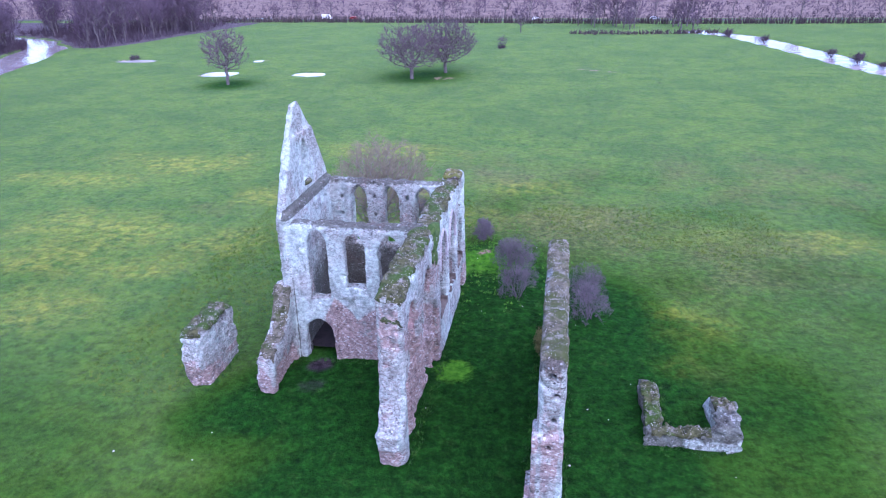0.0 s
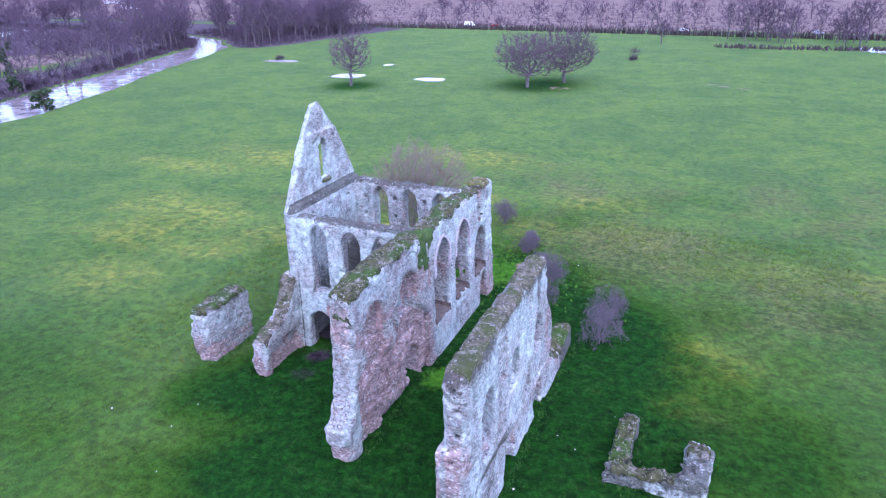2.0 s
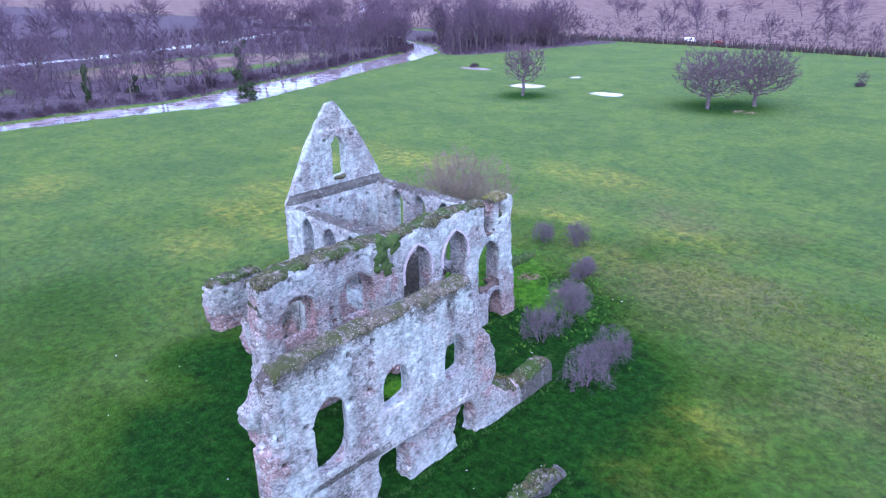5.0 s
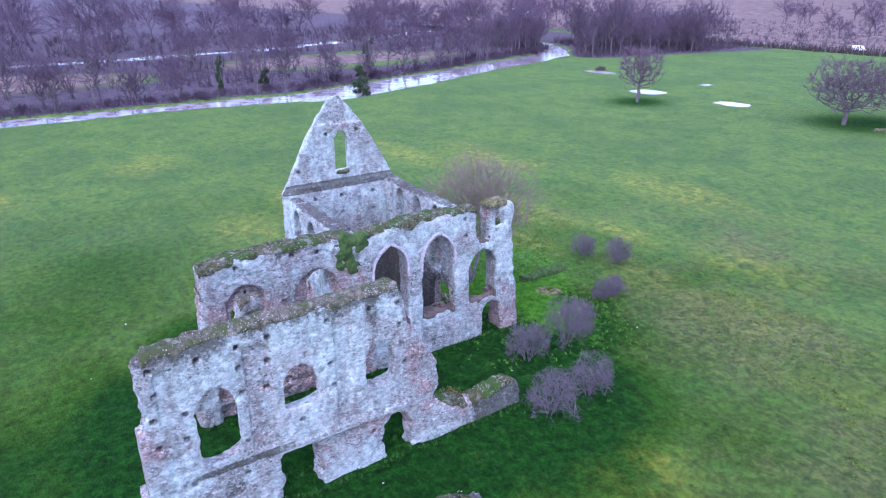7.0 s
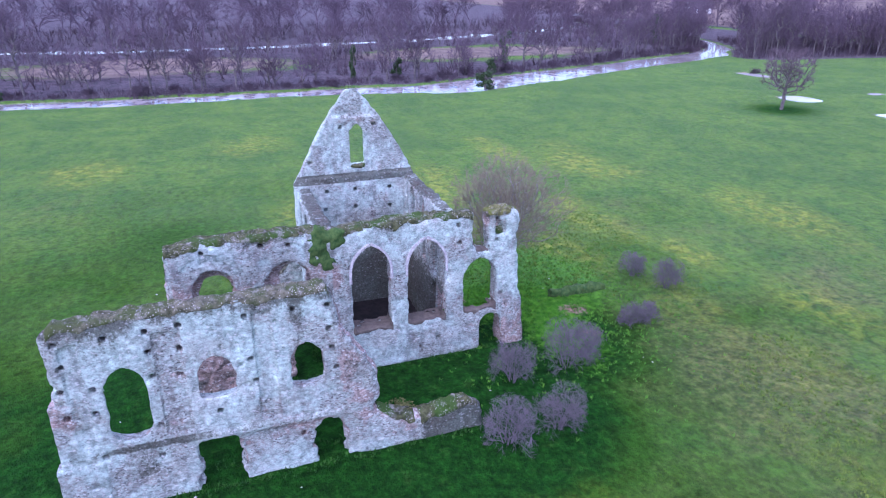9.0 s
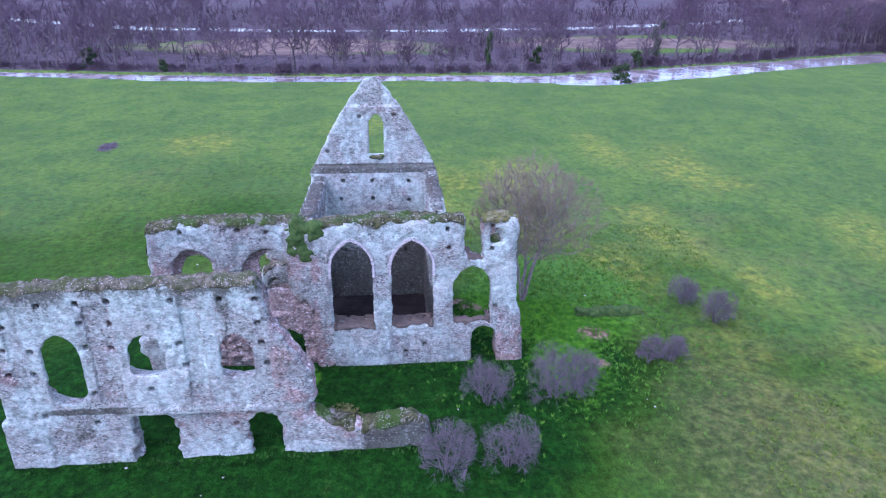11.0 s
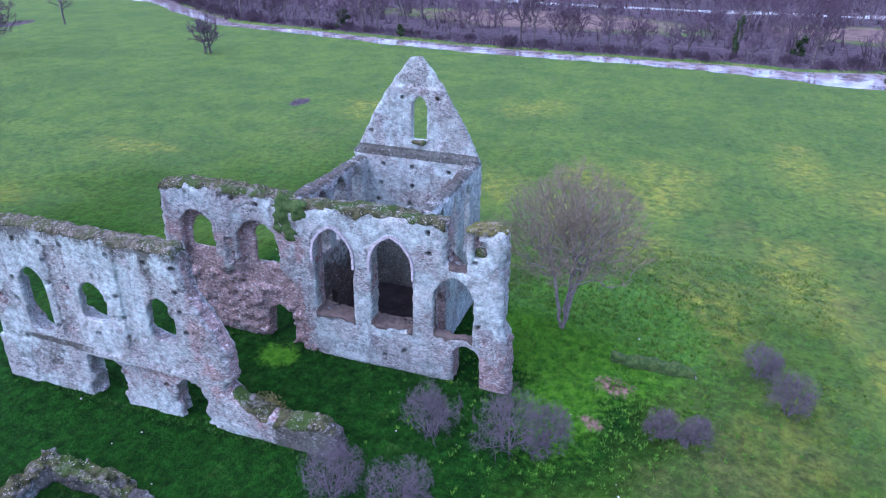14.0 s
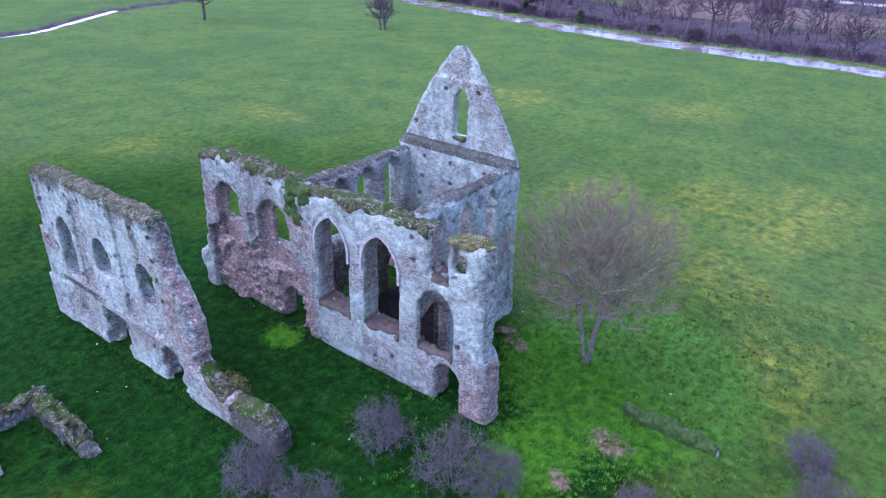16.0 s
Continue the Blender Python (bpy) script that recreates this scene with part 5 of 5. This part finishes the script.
GREY = plain_material("grey_paint", (0.30, 0.31, 0.33), 0.35)


def shell(sections, width):
    """A body lofted from side-view points (x, z), rounded at the sides."""
    bm = bmesh.new()
    left = [bm.verts.new((x, -width / 2, z)) for x, z in sections]
    right = [bm.verts.new((x, width / 2, z)) for x, z in sections]
    bm.faces.new(left)
    bm.faces.new(list(reversed(right)))
    for k in range(len(sections)):
        j = (k + 1) % len(sections)
        bm.faces.new((left[j], left[k], right[k], right[j]))
    bmesh.ops.bevel(bm, geom=bm.edges[:], offset=0.07, segments=2, affect="EDGES")
    return bm


def vehicle(kind, at, turn, paint, label):
    ob = empty(kind, at)
    ob.rotation_euler = (0, 0, radians(turn))
    if kind == "van":
        side = [(-2.6, 0.4), (2.6, 0.4), (2.6, 1.1), (1.9, 1.3), (1.3, 2.35), (-2.6, 2.45)]
        panes = [(1.35, 1.4, 0.9, 1.0)]
        width = 2.0
    else:
        side = [(-2.1, 0.35), (2.1, 0.35), (2.1, 0.8), (1.1, 0.95), (0.5, 1.45), (-1.2, 1.45), (-2.0, 0.95)]
        panes = [(0.1, 1.0, 1.6, 0.36), (-1.0, 1.0, 0.9, 0.34)]
        width = 1.75
    part("body", shell(side, width), paint, ob)
    for px, pz, ln, ht in panes:
        for s in (-1, 1):
            bm = bmesh.new()
            bmesh.ops.create_cube(bm, size=1, matrix=Matrix.LocRotScale((px - 0.3, s * (width / 2), pz + ht / 2), None, (ln * 0.6, 0.04, ht)))
            part("window", bm, GLASS, ob)
    for wx in (-1.45, 1.4):
        for s in (-1, 1):
            bm = bmesh.new()
            bmesh.ops.create_cone(bm, cap_ends=True, segments=14, radius1=0.33, radius2=0.33, depth=0.22, matrix=Matrix.LocRotScale((wx, s * (width / 2 - 0.08), 0.33), Euler((math.pi / 2, 0, 0)), None))
            part("wheel", bm, RUBBER, ob)
    return tagged(ob, label, kind, "vehicles on the lane")


vehicle("van", (-122, 349, 0.26), 0, WHITE, "white delivery van on the distant lane")
vehicle("car", (-14.8, 343.2, 0.26), 1, WHITE, "small white car on the distant lane")
vehicle("car", (-108, 349, 0.26), 180, RED, "red car on the distant lane")
vehicle("car", (40, 344, 0.26), 1, GREY, "grey car on the distant lane")


def house(at, turn, length, depth, eaves, ridge_h, label):
    ob = empty("house", at)
    ob.rotation_euler = (0, 0, radians(turn))
    bm = bmesh.new()
    bmesh.ops.create_cube(bm, size=1, matrix=Matrix.LocRotScale((0, 0, eaves / 2 - 1), None, (length, depth, eaves + 2)))
    part("wall", bm, WHITE, ob)
    bm = bmesh.new()
    l, d = length / 2 + 0.4, depth / 2 + 0.5
    v = [bm.verts.new(c) for c in ((-l, -d, eaves), (l, -d, eaves), (l, d, eaves), (-l, d, eaves), (-l, 0, ridge_h), (l, 0, ridge_h))]
    for f in ((0, 1, 5, 4), (2, 3, 4, 5), (1, 2, 5), (3, 0, 4), (3, 2, 1, 0)):
        bm.faces.new([v[k] for k in f])
    part("roof", bm, GREY, ob)
    for k in range(4):
        for z in (1.3, 3.8):
            bm = bmesh.new()
            bmesh.ops.create_cube(bm, size=1, matrix=Matrix.LocRotScale((-length * 0.36 + length * 0.24 * k, -depth / 2, z), None, (1.1, 0.1, 1.3)))
            part("window", bm, GLASS, ob)
    bm = bmesh.new()
    bmesh.ops.create_cube(bm, size=1, matrix=Matrix.LocRotScale((length * 0.3, 0, ridge_h + 0.3), None, (0.9, 0.7, 1.8)))
    part("chimney", bm, GREY, ob)
    return tagged(ob, label, "house", "far houses")


house((-470, 455, 0), 50, 14, 8, 5.2, 8.6, "distant white house among bare trees")
house((-560, 520, 0), 40, 18, 8, 5.0, 8.2, "distant long white house behind the woods")


# coarse grass: tussocks at the feet of the walls and in the lush ground
def grass_tufts(label, places, tall, material):
    rng_g = random.Random(31)
    vs, fs = [], []
    for x, y, z in places:
        h = tall * (0.5 + rng_g.random())
        for j in range(6):
            a = rng_g.random() * 6.28
            r = 0.10 + 0.16 * rng_g.random()
            cx, cy = math.cos(a), math.sin(a)
            k0 = len(vs)
            vs += [(x + cx * 0.05 - cy * 0.05, y + cy * 0.05 + cx * 0.05, z - 0.06), (x + cx * 0.05 + cy * 0.05, y + cy * 0.05 - cx * 0.05, z - 0.06), (x + cx * r, y + cy * r, z + h * (0.6 + 0.4 * rng_g.random()))]
            fs.append((k0, k0 + 1, k0 + 2))
    return tagged(mesh_object("grass_tufts", vs, fs, material), label, "grass", kind="stuff")


def ground_height(x, y):
    return float(Z[np.searchsorted(gx, x) - 1, np.searchsorted(gy, y) - 1])


rng_t = random.Random(17)
feet = []
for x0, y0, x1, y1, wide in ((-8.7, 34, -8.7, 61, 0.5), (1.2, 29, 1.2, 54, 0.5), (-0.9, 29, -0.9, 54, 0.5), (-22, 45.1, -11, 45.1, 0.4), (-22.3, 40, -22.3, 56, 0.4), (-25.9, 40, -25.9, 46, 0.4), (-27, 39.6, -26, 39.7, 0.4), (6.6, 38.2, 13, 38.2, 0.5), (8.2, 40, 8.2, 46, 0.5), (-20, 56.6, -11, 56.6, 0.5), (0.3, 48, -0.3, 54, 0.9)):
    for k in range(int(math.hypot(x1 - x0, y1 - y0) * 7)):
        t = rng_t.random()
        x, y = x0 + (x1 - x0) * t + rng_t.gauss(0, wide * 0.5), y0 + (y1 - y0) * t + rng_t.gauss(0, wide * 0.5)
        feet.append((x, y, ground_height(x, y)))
lush_spots = []
for k in range(3200):
    x, y = rng_t.gauss(-17, 7.5), rng_t.gauss(67, 6.0)
    if y > 57.2 or x > -8.4:
        lush_spots.append((x, y, ground_height(x, y)))
# Wall-foot blades: a darker copy of lush_blades, shade put into the colour.
grass_tufts("grass along the feet of the walls, its blades coloured as if shaded", feet, 0.22, plain_material("shaded_blades", (0.012, 0.060, 0.006), 0.9, (0.035, 0.115, 0.010), 1.5))
grass_tufts("bright green grass tussocks round the bare tree", lush_spots, 0.20, plain_material("lush_blades", (0.045, 0.15, 0.010), 0.9, (0.10, 0.25, 0.018), 1.5))
open_ground = []
while len(open_ground) < 6000:
    x, y = rng_t.uniform(-38, 26), rng_t.uniform(22, 86)
    if not (-22.5 < x < 1.5 and 29 < y < 62) and lush_dim[np.searchsorted(gx, x) - 1, np.searchsorted(gy, y) - 1] < 0.3:
        open_ground.append((x, y, ground_height(x, y)))
grass_tufts("short yellow-green meadow tufts", open_ground, 0.16, plain_material("meadow_blades", (0.055, 0.13, 0.012), 0.9, (0.13, 0.18, 0.025), 0.6))

# fallen flints in the grass round the walls
rng4 = random.Random(21)
vs, fs = [], []
for k in range(28):
    x, y = rng4.choice([(rng4.uniform(-9, 6), rng4.uniform(28, 62)), (rng4.uniform(-30, 14), rng4.uniform(24, 46)), (rng4.uniform(-22, -2), rng4.uniform(56, 72))])
    r = rng4.uniform(0.04, 0.10)
    k0 = len(vs)
    vs += [(x + r * a * rng4.uniform(0.7, 1.3), y + r * b * rng4.uniform(0.7, 1.3), 0.06 + r * c) for a, b, c in ((1, 0, 0), (-1, 0, 0), (0, 1, 0), (0, -1, 0), (0.2, 0, 0.9), (0, 0.2, -0.9))]
    fs += [(k0 + a, k0 + b, k0 + c) for a, b, c in ((0, 2, 4), (2, 1, 4), (1, 3, 4), (3, 0, 4), (2, 0, 5), (1, 2, 5), (3, 1, 5), (0, 3, 5))]
tagged(mesh_object("fallen_flints", vs, fs, plain_material("flint", (0.62, 0.60, 0.58), 0.8, (0.40, 0.38, 0.37), 20.0)), "pale fallen flints scattered in the grass", "stones", kind="stuff")
